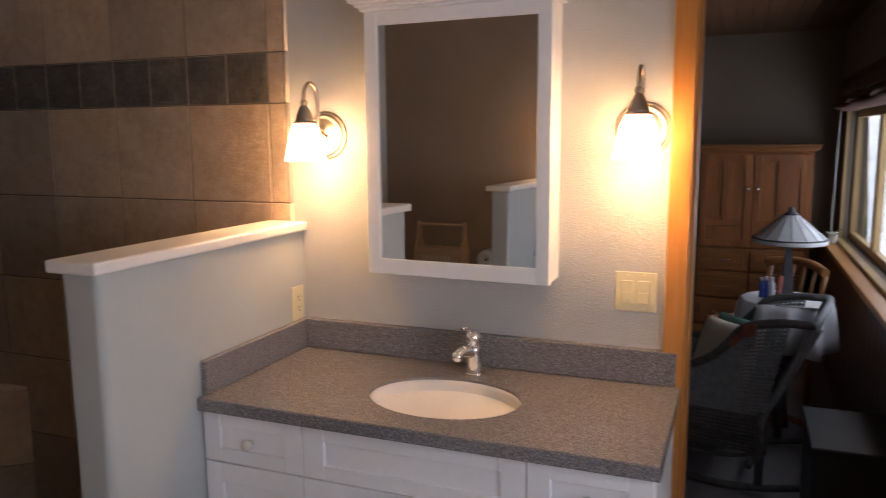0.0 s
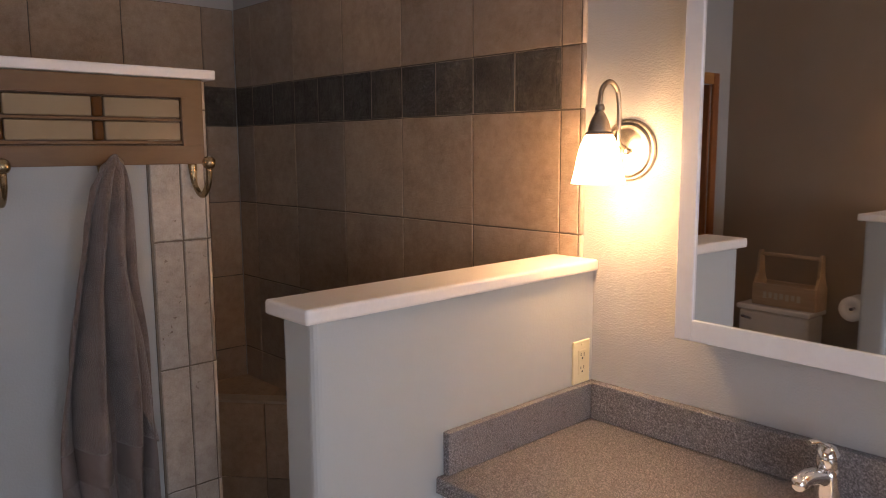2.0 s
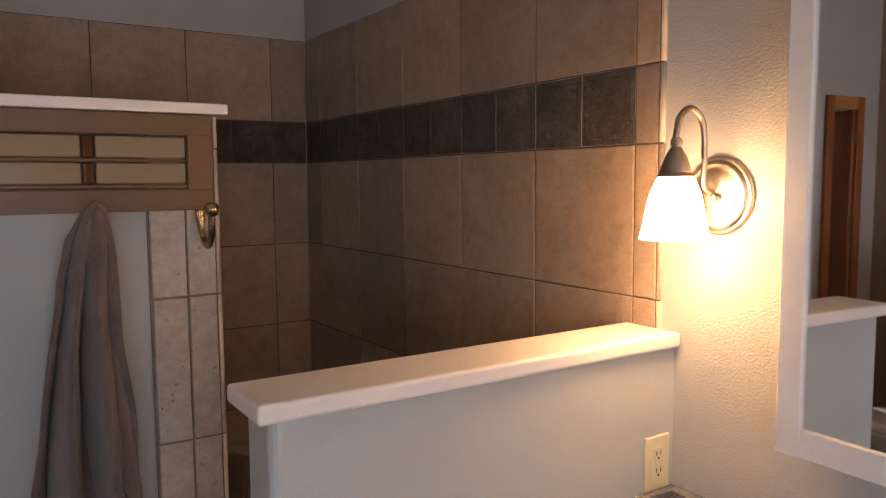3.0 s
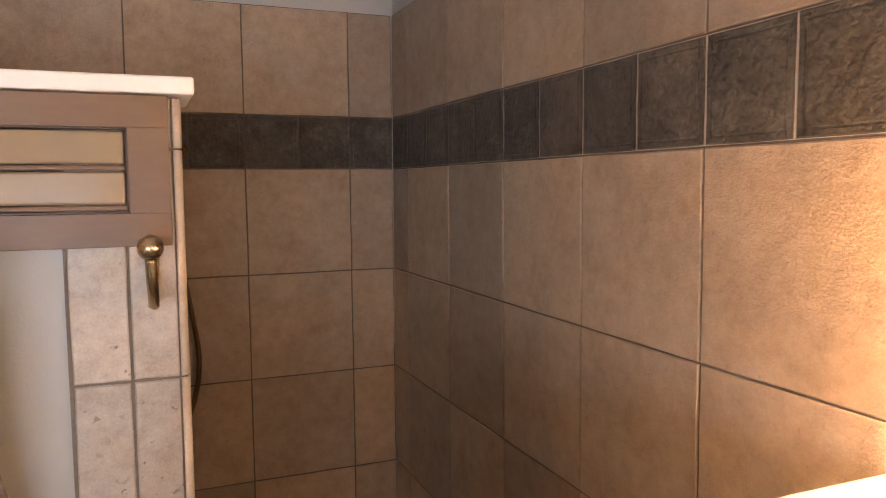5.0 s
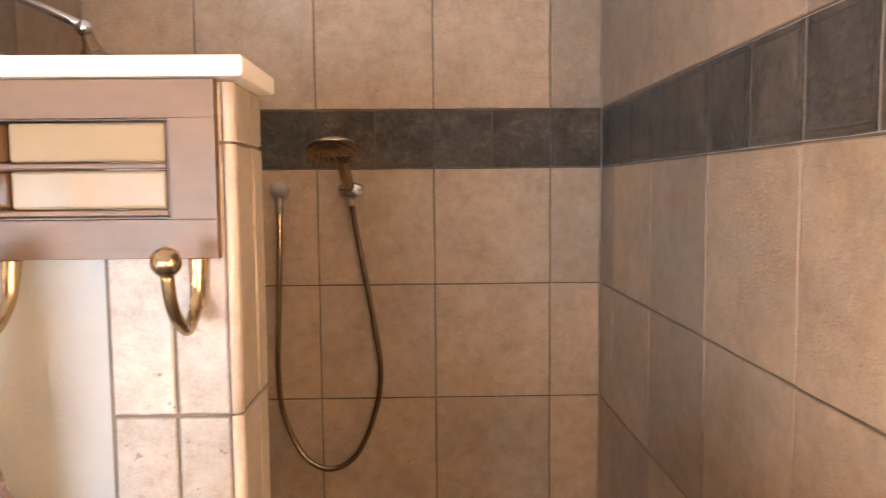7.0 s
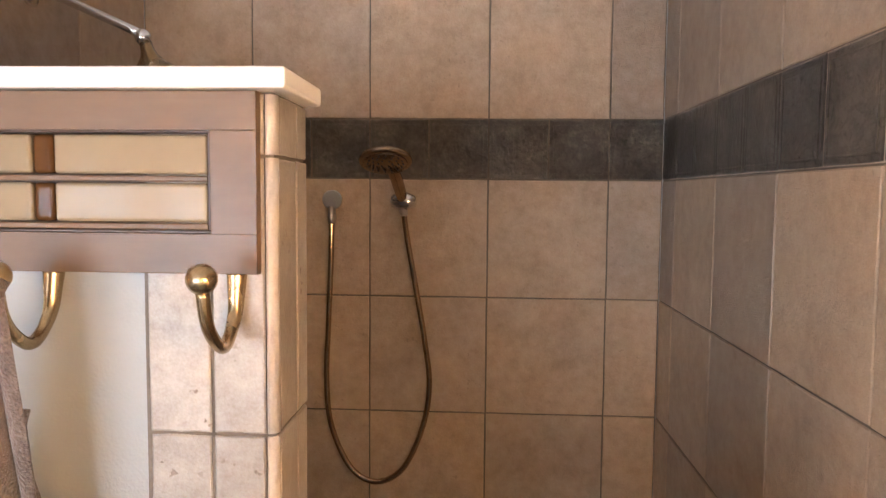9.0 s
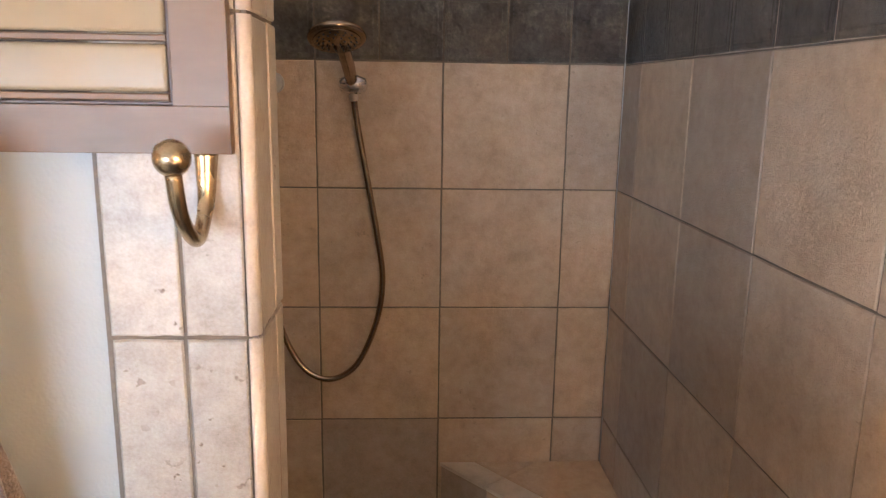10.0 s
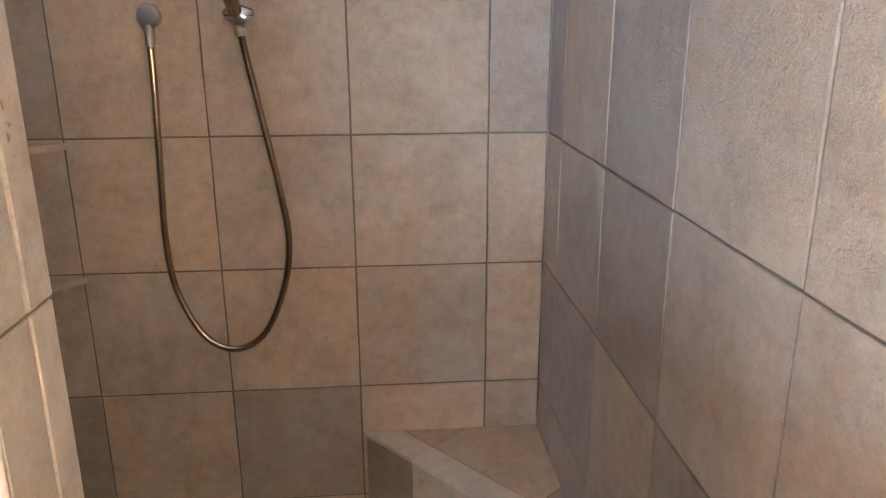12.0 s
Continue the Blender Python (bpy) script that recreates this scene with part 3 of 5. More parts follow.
# faucet
FX, FY = -0.700, 1.958
faucet = thing("faucet", (FX, FY, VZ), "chrome single-lever faucet standing behind the sink", "faucet")
part("base_ring", lathe(bmesh.new(), [(0.0295, 0), (0.0295, 0.003), (0.0275, 0.0055), (0.027, 0.0055)], (FX, FY, VZ), None, 32), CHROME, faucet)
part("body", lathe(bmesh.new(), [(0.0272, 0.0056), (0.0268, 0.018), (0.0252, 0.038), (0.0228, 0.058), (0.0208, 0.076), (0.0200, 0.086), (0.012, 0.093), (0.0005, 0.094)], (FX, FY, VZ), (0.0, -0.12, 1), 32), CHROME, faucet)
part("spout", tube(bmesh.new(), smooth_path([(FX - 0.002, FY - 0.008, VZ + 0.064), (FX - 0.010, FY - 0.034, VZ + 0.076), (FX - 0.019, FY - 0.062, VZ + 0.079), (FX - 0.024, FY - 0.082, VZ + 0.074)], 6), lambda s: 0.0185 - 0.003 * s, 18), CHROME, faucet)
part("spout_tip", ball(bmesh.new(), (FX - 0.0245, FY - 0.084, VZ + 0.072), 0.0172, 22), CHROME, faucet)
lever = part("lever_cap", lathe(bmesh.new(), [(0.0165, 0), (0.0208, 0.005), (0.0222, 0.018), (0.0212, 0.030), (0.0165, 0.041), (0.0085, 0.048), (0.0005, 0.050)], (FX + 0.001, FY - 0.013, VZ + 0.090), (-0.05, -0.10, 1), 28), CHROME, faucet)
part("lever", tube(bmesh.new(), smooth_path([(FX, FY - 0.018, VZ + 0.134), (FX - 0.011, FY - 0.038, VZ + 0.147), (FX - 0.021, FY - 0.060, VZ + 0.148)], 6), lambda s: 0.0095 - 0.0025 * s, 12, 0.65), CHROME, lever)

# medicine cabinet with mirror door
MX0, MX1, MZ0, MZ1, MY = -1.045, -0.471, 1.121, 1.902, 1.953
cab = thing("mirror_cabinet", (-0.76, YN, MZ0), "white medicine cabinet with mirror door slightly ajar, on the wall", "cabinet")
part("body", box(MX0 + 0.004, MX1 - 0.004, MY + 0.0205, YN + 0.008, MZ0 + 0.002, MZ1 - 0.001, 0.0015), CABINET, cab)
# the door stands slightly ajar, hinged at its west edge
AJAR = Matrix.Translation((MX0, MY + 0.02, 0)) @ Matrix.Rotation(radians(-2.25), 4, "Z") @ Matrix.Translation((-MX0, -MY - 0.02, 0))


def ajar(bm):
    bmesh.ops.transform(bm, matrix=AJAR, verts=bm.verts)
    return bm


mirror_door = part("mirror", ajar(box(MX0 + 0.038, MX1 - 0.036, MY + 0.007, MY + 0.012, MZ0 + 0.043, 1.865)), MIRROR, cab, "dim silvered mirror in the door")
part("door_back", ajar(box(MX0 + 0.03, MX1 - 0.03, MY + 0.0125, MY + 0.0195, MZ0 + 0.03, 1.88)), CABINET, mirror_door)
for name, x0, x1, z0, z1, dy in (("stile", MX0, MX0 + 0.042, MZ0, MZ1 - 0.001, 0), ("stile", MX1 - 0.040, MX1, MZ0, MZ1 - 0.001, 0),
                                 ("rail", MX0 + 0.0422, MX1 - 0.0402, MZ0, MZ0 + 0.047, 0.0004), ("rail", MX0 + 0.0422, MX1 - 0.0402, 1.861, MZ1 - 0.001, 0.0004)):
    part(name, ajar(box(x0, x1, MY + dy, MY + 0.02, z0, z1, 0.0015)), CABINET, mirror_door)
bm = bmesh.new()
for h0, h1, o in ((0.0, 0.010, 0.012), (0.0102, 0.020, 0.022), (0.0202, 0.032, 0.036), (0.0322, 0.040, 0.05)):
    bx(bm, MX0 - o, MX1 + o, MY - o, YN + 0.008, MZ1 + h0, MZ1 + h1, 0.003, 2)
part("crown", bm, CABINET, cab, "stepped white crown moulding")


def sconce(x, y, z, d, label):
    """A wall lamp: round plate, gooseneck, cup and frosted bell shade. d: way it stands off the wall along y."""
    s = thing("wall_sconce", (x, y, z), label, "wall lamp", "wall sconces")
    n = (0, d, 0)
    plate = part("backplate", lathe(bmesh.new(), [(0.076, 0), (0.0765, 0.004), (0.0745, 0.008), (0.0705, 0.0095), (0.0690, 0.0085), (0.0670, 0.0115), (0.0625, 0.0150), (0.0595, 0.0155), (0.0580, 0.0140), (0.050, 0.0165), (0.035, 0.0205), (0.015, 0.0235), (0.0005, 0.024)], (x, y, z), n, 48), PLATE, s)
    part("screw_knob", ball(bmesh.new(), (x - 0.012 * d, y + d * 0.032, z - 0.002), 0.009, 14), NICKEL, plate)
    neck = smooth_path([(x, y + d * 0.015, z + 0.004), (x, y + d * 0.046, z + 0.016), (x, y + d * 0.050, z + 0.05), (x, y + d * 0.052, z + 0.11), (x, y + d * 0.062, z + 0.146),
                        (x, y + d * 0.092, z + 0.162), (x, y + d * 0.121, z + 0.146), (x, y + d * 0.130, z + 0.118), (x, y + d * 0.130, z + 0.10)], 6)
    part("gooseneck", tube(bmesh.new(), neck, 0.0058, 12), NICKEL, s)
    cx = (x, y + d * 0.130, z)
    part("bead", ball(bmesh.new(), (cx[0], cx[1], z + 0.099), 0.0115, 16), NICKEL, s)
    part("cup", lathe(bmesh.new(), [(0.006, 0.093), (0.011, 0.088), (0.0195, 0.073), (0.0255, 0.056), (0.0278, 0.046), (0.0275, 0.0445), (0.0315, 0.043), (0.0318, 0.041), (0.0345, 0.040), (0.0345, 0.037)], cx, None, 32), NICKEL, s)
    sh = [(0.030, 0.0365), (0.0355, 0.030), (0.0455, 0.006), (0.0530, -0.027), (0.0580, -0.056), (0.0640, -0.0775)]
    shade = part("shade", lathe(bmesh.new(), [*sh, *[(r - 0.0035, h) for r, h in reversed(sh)]], cx, None, 40), SHADE_GLOW, s, "lit frosted white glass bell shade")
    lamp("sconce_bulb", "POINT", LAMP_W, WARM, pose(cx[0], cx[1], z - 0.045), radius=0.028)
    return s


sconce(-1.244, YN + 0.008, 1.543, -1, "brushed nickel wall sconce with lit bell shade beside the mirror")
sconce(-0.243, YN + 0.008, 1.552, -1, "brushed nickel wall sconce with lit bell shade by the doorway")
sconce(-1.29, FAR, 1.543, 1, "brushed nickel wall sconce with lit shade on the far wall")


def plate(name, label, pts, gang, m):
    """A wall plate drawn facing -y at the origin and set by m: two switches or two sockets."""
    w = 0.116 if gang == 2 else 0.0715
    s = thing(name, (0, 0, 0), label, "switch" if gang == 2 else "outlet")
    part("plate", box(-w / 2, w / 2, -0.006, 0.0, -0.0575, 0.0575, 0.003, 2), IVORY, s)
    if gang == 2:
        for cx in (-0.023, 0.023):
            part("rocker", box(cx - 0.0165, cx + 0.0165, -0.0095, -0.0055, -0.033, 0.033, 0.0015), IVORY, s)
            part("rocker_tip", box(cx - 0.0155, cx + 0.0155, -0.0125, -0.0096, -0.032, 0.0, 0.0015), IVORY, s)
    else:
        f = part("socket_face", box(-0.0165, 0.0165, -0.0085, -0.0055, -0.0335, 0.0335, 0.0015), IVORY, s)
        for cz in (0.017, -0.019):
            for dx in (-0.006, 0.0065):
                part("slot", box(dx - 0.0012, dx + 0.0012, -0.0089, -0.0086, cz, cz + 0.0085), HOLE_SHADE, f)
            part("ground_hole", lathe(bmesh.new(), [(0.0028, 0), (0.0028, 0.0004)], (0, -0.0086, cz - 0.006), (0, -1, 0), 12), HOLE_SHADE, f)
    for cz in (0.0475, -0.0475):
        for cx in ((-0.023, 0.023) if gang == 2 else (0,)):
            part("screw", lathe(bmesh.new(), [(0.003, 0), (0.003, 0.0008), (0.0005, 0.001)], (cx, -0.006, cz), (0, -1, 0), 12), IVORY, s)
    s.matrix_basis = m
    return s


plate("light_switch", "ivory double rocker switch plate on the grey wall", None, 2, pose(-0.2505, YN + 0.008, 1.096))
plate("power_outlet", "ivory double socket plate on the half wall", None, 1, pose(-1.345, 2.006, 0.992, 0, 0, 90))

# ---- hook rack on the partial wall ----
rack = thing("hook_rack", (XH, 0.95, 1.514), "taupe painted wall rack with glass tile inlay and brass hooks", "coat rack")
RX, RZ0, RZ1, RY0, RY1 = -2.013, 1.514, 1.7225, 0.585, 1.307
board = bmesh.new()
bx(board, RX, XH + 0.0005, RY0, RY1, RZ0, 1.560, 0.0006)
bx(board, RX, XH + 0.0005, RY0, RY1, 1.678, RZ1, 0.0006)
bx(board, RX, XH + 0.0005, 1.2535, RY1, 1.560, 1.678, 0.0003)
bx(board, RX, XH + 0.0005, RY0, 0.632, 1.560, 1.678, 0.0003)
part("board", board, RACK, rack)
part("back_panel", box(XH + 0.0035, XH + 0.0006, 0.632, 1.2535, 1.5605, 1.6775), RACK_EDGE, rack)
bm = bmesh.new()
for z0, z1 in ((1.5602, 1.5635), (1.6748, 1.6778)):
    bx(bm, RX - 0.0015, XH + 0.0036, 0.6325, 1.2533, z0, z1, 0.0006)
for y0, y1 in ((0.6323, 0.6355), (1.2502, 1.2534)):
    bx(bm, RX - 0.0017, XH + 0.0036, y0, y1, 1.5637, 1.6746, 0.0006)
part("bead_frame", bm, RACK_EDGE, rack, "dark brown bead round the inlay")
for z0, z1 in ((1.5645, 1.5715), (1.6195, 1.6262)):
    part("bead_strip", box(RX - 0.0015, XH + 0.0036, 0.6358, 1.2500, z0, z1, 0.0015, 2), RACK, rack)
y = 1.2492
for i in range(3):
    for z0, z1 in ((1.5727, 1.6178), (1.6278, 1.6735)):
        part("glass_tile", box(XH + 0.0037, RX - 0.0028, y - 0.1815, y, z0, z1, 0.0045, 4), CREAM_GLASS, rack, "glossy cream glass tile")
        if i < 2:
            part("accent_tile", box(XH + 0.0037, RX - 0.003, y - 0.2072, y - 0.1832, z0, z1, 0.006, 4), AMBER_GLASS, rack, "small amber glass tile")
    y -= 0.2088


def hook(y):
    """A brass J hook with a ball end, screwed under the rack's board."""
    h = thing("brass_hook", (XH, y, 1.45), "polished antique brass coat hook with ball end under the rack", "hook", "rack hooks")
    j = smooth_path([(XH + 0.010, y, 1.5135), (XH + 0.013, y, 1.495), (XH + 0.019, y, 1.468), (XH + 0.038, y, 1.445), (XH + 0.062, y, 1.4365),
                     (XH + 0.088, y - 0.001, 1.452), (XH + 0.104, y - 0.002, 1.474), (XH + 0.111, y - 0.003, 1.505)], 6)
    part("stem", tube(bmesh.new(), j, lambda s: 0.0125 - 0.0055 * min(1, s * 2.6) + 0.0012 * s, 16, 0.9), BRASS, h)
    part("ball", ball(bmesh.new(), (XH + 0.112, y - 0.003, 1.518), 0.0165, 28), BRASS, h)
    return h


for yy in (1.279, 1.058, 0.832):
    hook(yy)


def towel():
    """A bath towel gathered on one hook: a folded sheet that fans out downwards."""
    t = thing("bath_towel", (-1.96, 1.03, 0.45), "grey-brown terry towel hanging in folds from a brass hook", "towel")

    def sheet(y_top, y_lo, w_top, w_lo, z_top, z_lo, folds, depth, x0, phase, slant=0.0, za=0.0, zb=1.0, bulge=0.055):
        bm = bmesh.new()
        nu, nv = 90, 70
        grid = []
        for j in range(nv + 1):
            s = za + (zb - za) * j / nv
            row = []
            spread = s ** 0.72
            w = w_top + (w_lo - w_top) * spread
            c = y_top + (y_lo - y_top) * spread
            if bulge > 0.03:
                w = float(np.interp(s, (0, 0.02, 0.05, 0.14, 0.27, 0.42, 0.7, 1.0), (w_top, 0.068, 0.090, 0.116, 0.134, 0.165, 0.208, w_lo)))
                c = float(np.interp(s, (0, 0.02, 0.05, 0.14, 0.4, 1.0), (y_top, 1.043, 1.036, 1.026, 1.018, y_lo)))
            for i in range(nu + 1):
                u = i / nu
                a = (u - 0.5)
                wob = phase + 0.4 * math.sin(2.6 * s + phase) + 0.35 * math.sin(5 * u + s)
                fold = 2 * abs(math.sin(math.pi * folds * u + wob)) ** 0.55 - 1
                fold += 0.35 * math.sin(folds * 5.1 * u + 3 * s + phase)
                d = depth * min(1, 2.6 * s) * (0.25 if bulge < 0.03 and s < 0.1 else 1.0)
                dome = bulge * math.exp(-(s / 0.30) ** 2)
                yy = c + a * w + 0.006 * math.sin(7 * s + 5 * u)
                xx = x0 + fold * d * (1 - 0.4 * abs(2 * a) ** 3) - 0.022 * abs(2 * a) ** 2 * min(1.0, 2.5 * s) + dome * (1 - 0.3 * abs(2 * a) ** 2) - 0.3 * bulge * max(0.0, 1 - s / 0.02) ** 2
                zz = z_top - s * (z_top - z_lo) - slant * a * s - 0.038 * max(0, abs(2 * a) - 0.2) ** 1.4 * (1 - s) ** 2
                n = noise.noise((yy * 9, zz * 5, phase))
                row.append(bm.verts.new((xx + 0.006 * n, yy + 0.006 * noise.noise((zz * 6, u * 5, phase + 3)), zz)))
            grid.append(row)
        for a, b in zip(grid, grid[1:]):
            for i in range(nu):
                bm.faces.new((a[i], a[i + 1], b[i + 1], b[i])).smooth = True
        return bm

    def add(name, bm, material, label=""):
        ob = part(name, bm, material, t, label)
        so = ob.modifiers.new("thickness", "SOLIDIFY")
        so.thickness, so.offset = 0.005, 0
        return ob

    main = (1.048, 1.008, 0.052, 0.240, 1.539, 0.575, 3.2, 0.048, -1.950, 0.9, 0.02)
    add("back_layer", sheet(1.046, 1.004, 0.012, 0.225, 1.36, 0.50, 2.3, 0.012, -1.978, 0.4, 0.05, bulge=0.0), TOWEL)
    add("front_layer", sheet(*main, 0.0, 0.70), TOWEL)
    add("woven_band", sheet(*main, 0.70, 0.78), TOWEL_BAND, "flat woven stripe")
    add("front_hem", sheet(*main, 0.78, 1.0), TOWEL)
    add("side_flap", sheet(1.048, 1.090, 0.010, 0.085, 1.40, 0.915, 0.9, 0.010, -1.940, 0.2, 0.16, bulge=0.0), TOWEL)
    return t


towel()

# ---- shower fittings ----
hs = thing("hand_shower", (XB, 1.345, 1.56), "bronze hand shower resting in a chrome wall holder", "shower head")
hold = part("holder", lathe(bmesh.new(), [(0.020, 0), (0.021, 0.006), (0.018, 0.016), (0.013, 0.022), (0.012, 0.055)], (XB, 1.349, 1.588), (1, 0, 0), 28), CHROME, hs, "chrome holder")
part("cradle", lathe(bmesh.new(), [(0.0005, -0.038), (0.016, -0.032), (0.024, -0.012), (0.024, 0.012), (0.016, 0.032), (0.0005, 0.038)], (XB + 0.068, 1.347, 1.588), (0.15, 1, 0), 28), CHROME, hold)
grip = smooth_path([(XB + 0.064, 1.346, 1.572), (XB + 0.078, 1.345, 1.592), (XB + 0.120, 1.340, 1.628), (XB + 0.180, 1.334, 1.665), (XB + 0.235, 1.330, 1.690)], 6)
part("handle", tube(bmesh.new(), grip, lambda s: 0.0120 + 0.0040 * min(1, 2 * s), 16), BRONZE, hs)
ax = Vector((0.41, 0.06, -0.91)).normalized()
hc = Vector((XB + 0.285, 1.327, 1.690))
part("head", lathe(bmesh.new(), [(0.0005, -0.022), (0.026, -0.020), (0.051, -0.010), (0.062, -0.003), (0.0645, 0.004), (0.062, 0.009), (0.054, 0.0105), (0.0005, 0.0105)], hc, ax, 40), BRONZE, hs)
face = part("spray_face", lathe(bmesh.new(), [(0.052, 0.0107), (0.051, 0.0125), (0.0005, 0.0128)], hc, ax, 36), BRONZE, hs)
q = ax.to_track_quat("Z", "Y").to_matrix()
for ring, n in ((0.017, 6), (0.031, 11), (0.043, 16)):
    bm = bmesh.new()
    for i in range(n):
        a = 2 * math.pi * i / n
        lathe(bm, [(0.0022, 0.0126), (0.0018, 0.0148), (0.0004, 0.015)], hc + q @ Vector((ring * math.cos(a), ring * math.sin(a), 0)), ax, 8)
    part("nozzle_ring", bm, BLACK, face)

so = thing("hose_outlet", (XB, 1.142, 1.59), "round chrome wall elbow feeding the shower hose", "pipe fitting")
part("rosette", lathe(bmesh.new(), [(0.0255, 0), (0.0265, 0.003), (0.0265, 0.018), (0.0258, 0.0205), (0.0245, 0.0215), (0.0240, 0.0216), (0.0225, 0.0217), (0.0005, 0.0217)], (XB, 1.141, 1.590), (1, 0, 0), 32), SATIN, so)
part("nipple", lathe(bmesh.new(), [(0.0100, 0), (0.0100, 0.018), (0.0108, 0.019), (0.0108, 0.040), (0.009, 0.043)], (XB + 0.014, 1.141, 1.572), (0, 0, -1), 20), NICKEL, so)

hose = smooth_path([(XB + 0.018, 1.141, 1.545), (XB + 0.02, 1.139, 1.42), (XB + 0.02, 1.132, 1.25), (XB + 0.02, 1.126, 1.08), (XB + 0.022, 1.140, 0.95), (XB + 0.03, 1.195, 0.835),
                    (XB + 0.035, 1.268, 0.795), (XB + 0.035, 1.345, 0.835), (XB + 0.030, 1.400, 0.955), (XB + 0.028, 1.418, 1.075), (XB + 0.030, 1.404, 1.20), (XB + 0.036, 1.379, 1.35), (XB + 0.050, 1.354, 1.50), (XB + 0.064, 1.346, 1.574)], 40)
sh = thing("shower_hose", (XB, 1.27, 0.79), "ribbed bronze metal shower hose hanging in a loop", "hose")
total = len(hose)
part("hose", tube(bmesh.new(), hose, lambda s: 0.0078 + 0.0009 * (1 if int(s * total) % 2 else -1), 12), BRONZE, sh)
for at, way in (((XB + 0.018, 1.141, 1.548), (0, 0, -1)), ((XB + 0.0635, 1.346, 1.572), (-0.16, 0.1, -1))):
    part("coupling", lathe(bmesh.new(), [(0.0095, 0), (0.0112, 0.002), (0.0112, 0.016), (0.0098, 0.022), (0.0090, 0.024)], at, way, 20), NICKEL, sh, "nickel coupling nut")

oh = thing("overhead_shower", (-2.72, YS, 1.86), "chrome shower arm with a bronze bell head on the tiled wall", "shower head")
part("flange", lathe(bmesh.new(), [(0.030, 0), (0.031, 0.005), (0.022, 0.016), (0.012, 0.022)], (-2.72, YS, 2.023), (0, 1, 0), 28), CHROME, oh)
part("arm", tube(bmesh.new(), smooth_path([(-2.72, YS + 0.005, 2.023), (-2.72, YS + 0.05, 2.017), (-2.72, YS + 0.12, 1.988), (-2.72, 0.845, 1.936)], 6), 0.0095, 14), CHROME, oh)
part("swivel", ball(bmesh.new(), (-2.72, 0.850, 1.929), 0.0175, 18), CHROME, oh)
part("bell", lathe(bmesh.new(), [(0.013, 0.0), (0.014, 0.016), (0.018, 0.028), (0.026, 0.040), (0.041, 0.056), (0.054, 0.066), (0.055, 0.073), (0.049, 0.075), (0.0005, 0.075)], (-2.72, 0.855, 1.918), (0, 0.28, -1), 36), BRASS, oh)

# ---- far side of the bathroom, seen in the mirror ----
v2 = thing("vanity_cabinet", (-0.6, FAR, 0), "white painted vanity cabinet with framed fronts by the far wall", "cabinet", "vanities")
part("body", box(-1.343, -0.10, FAR, FAR + 0.53, 0.10, 0.797, 0.001), CABINET, v2)
for xa, xb in ((-1.337, -1.02), (-1.014, -0.42), (-0.414, -0.108)):
    bm = bmesh.new()
    for a in ((xa, xa + 0.05, 0.655, 0.795), (xb - 0.05, xb, 0.655, 0.795), (xa + 0.05, xb - 0.05, 0.655, 0.69), (xa + 0.05, xb - 0.05, 0.76, 0.795)):
        bx(bm, a[0], a[1], FAR + 0.5305, FAR + 0.55, a[2], a[3], 0.0015)
    bx(bm, xa + 0.04, xb - 0.04, FAR + 0.5305, FAR + 0.541, 0.68, 0.77)
    d = part("drawer", bm, CABINET, v2)
    part("knob", lathe(bmesh.new(), [(0.007, 0), (0.007, 0.012), (0.016, 0.022), (0.0005, 0.032)], ((xa + xb) / 2, FAR + 0.55, 0.725), (0, 1, 0), 18), CERAMIC, d)
c2 = thing("countertop", (-0.6, FAR, 0.80), "speckled grey solid-surface counter with backsplash by the far wall", "countertop", "countertops")
part("slab", box(-1.342, -0.09, FAR, FAR + 0.57, 0.799, VZ, 0.004, 2), COUNTER, c2)
part("backsplash", box(-1.321, -0.10, FAR, FAR + 0.02, VZ + 0.0005, 0.934, 0.003), COUNTER, c2)
part("sidesplash", box(-1.342, -1.322, FAR, FAR + 0.55, VZ + 0.0005, 0.934, 0.003), COUNTER, c2)

toilet = thing("toilet", (-2.25, FAR + 0.1, 0), "off-white porcelain toilet with a low tank against the wall", "toilet")
part("tank", box(-2.465, -2.04, FAR + 0.02, FAR + 0.215, 0.34, 0.572, 0.02, 4), PORCELAIN, toilet)
part("tank_lid", box(-2.477, -2.028, FAR + 0.012, FAR + 0.228, 0.5725, 0.606, 0.012, 4), PORCELAIN, toilet)
part("bowl", lathe(bmesh.new(), [(0.11, 0), (0.115, 0.05), (0.10, 0.16), (0.15, 0.30), (0.185, 0.37), (0.185, 0.39)], (-2.25, FAR + 0.44, 0), None, 36, 1.25), PORCELAIN, toilet)
part("seat", lathe(bmesh.new(), [(0.19, 0.3905), (0.195, 0.40), (0.19, 0.418), (0.14, 0.425), (0.0005, 0.425)], (-2.25, FAR + 0.45, 0), None, 36, 1.2), PORCELAIN, toilet)
part("flush_lever", tube(bmesh.new(), [(-2.43, FAR + 0.216, 0.53), (-2.43, FAR + 0.235, 0.53), (-2.37, FAR + 0.24, 0.525)], 0.008, 10), CHROME, toilet)

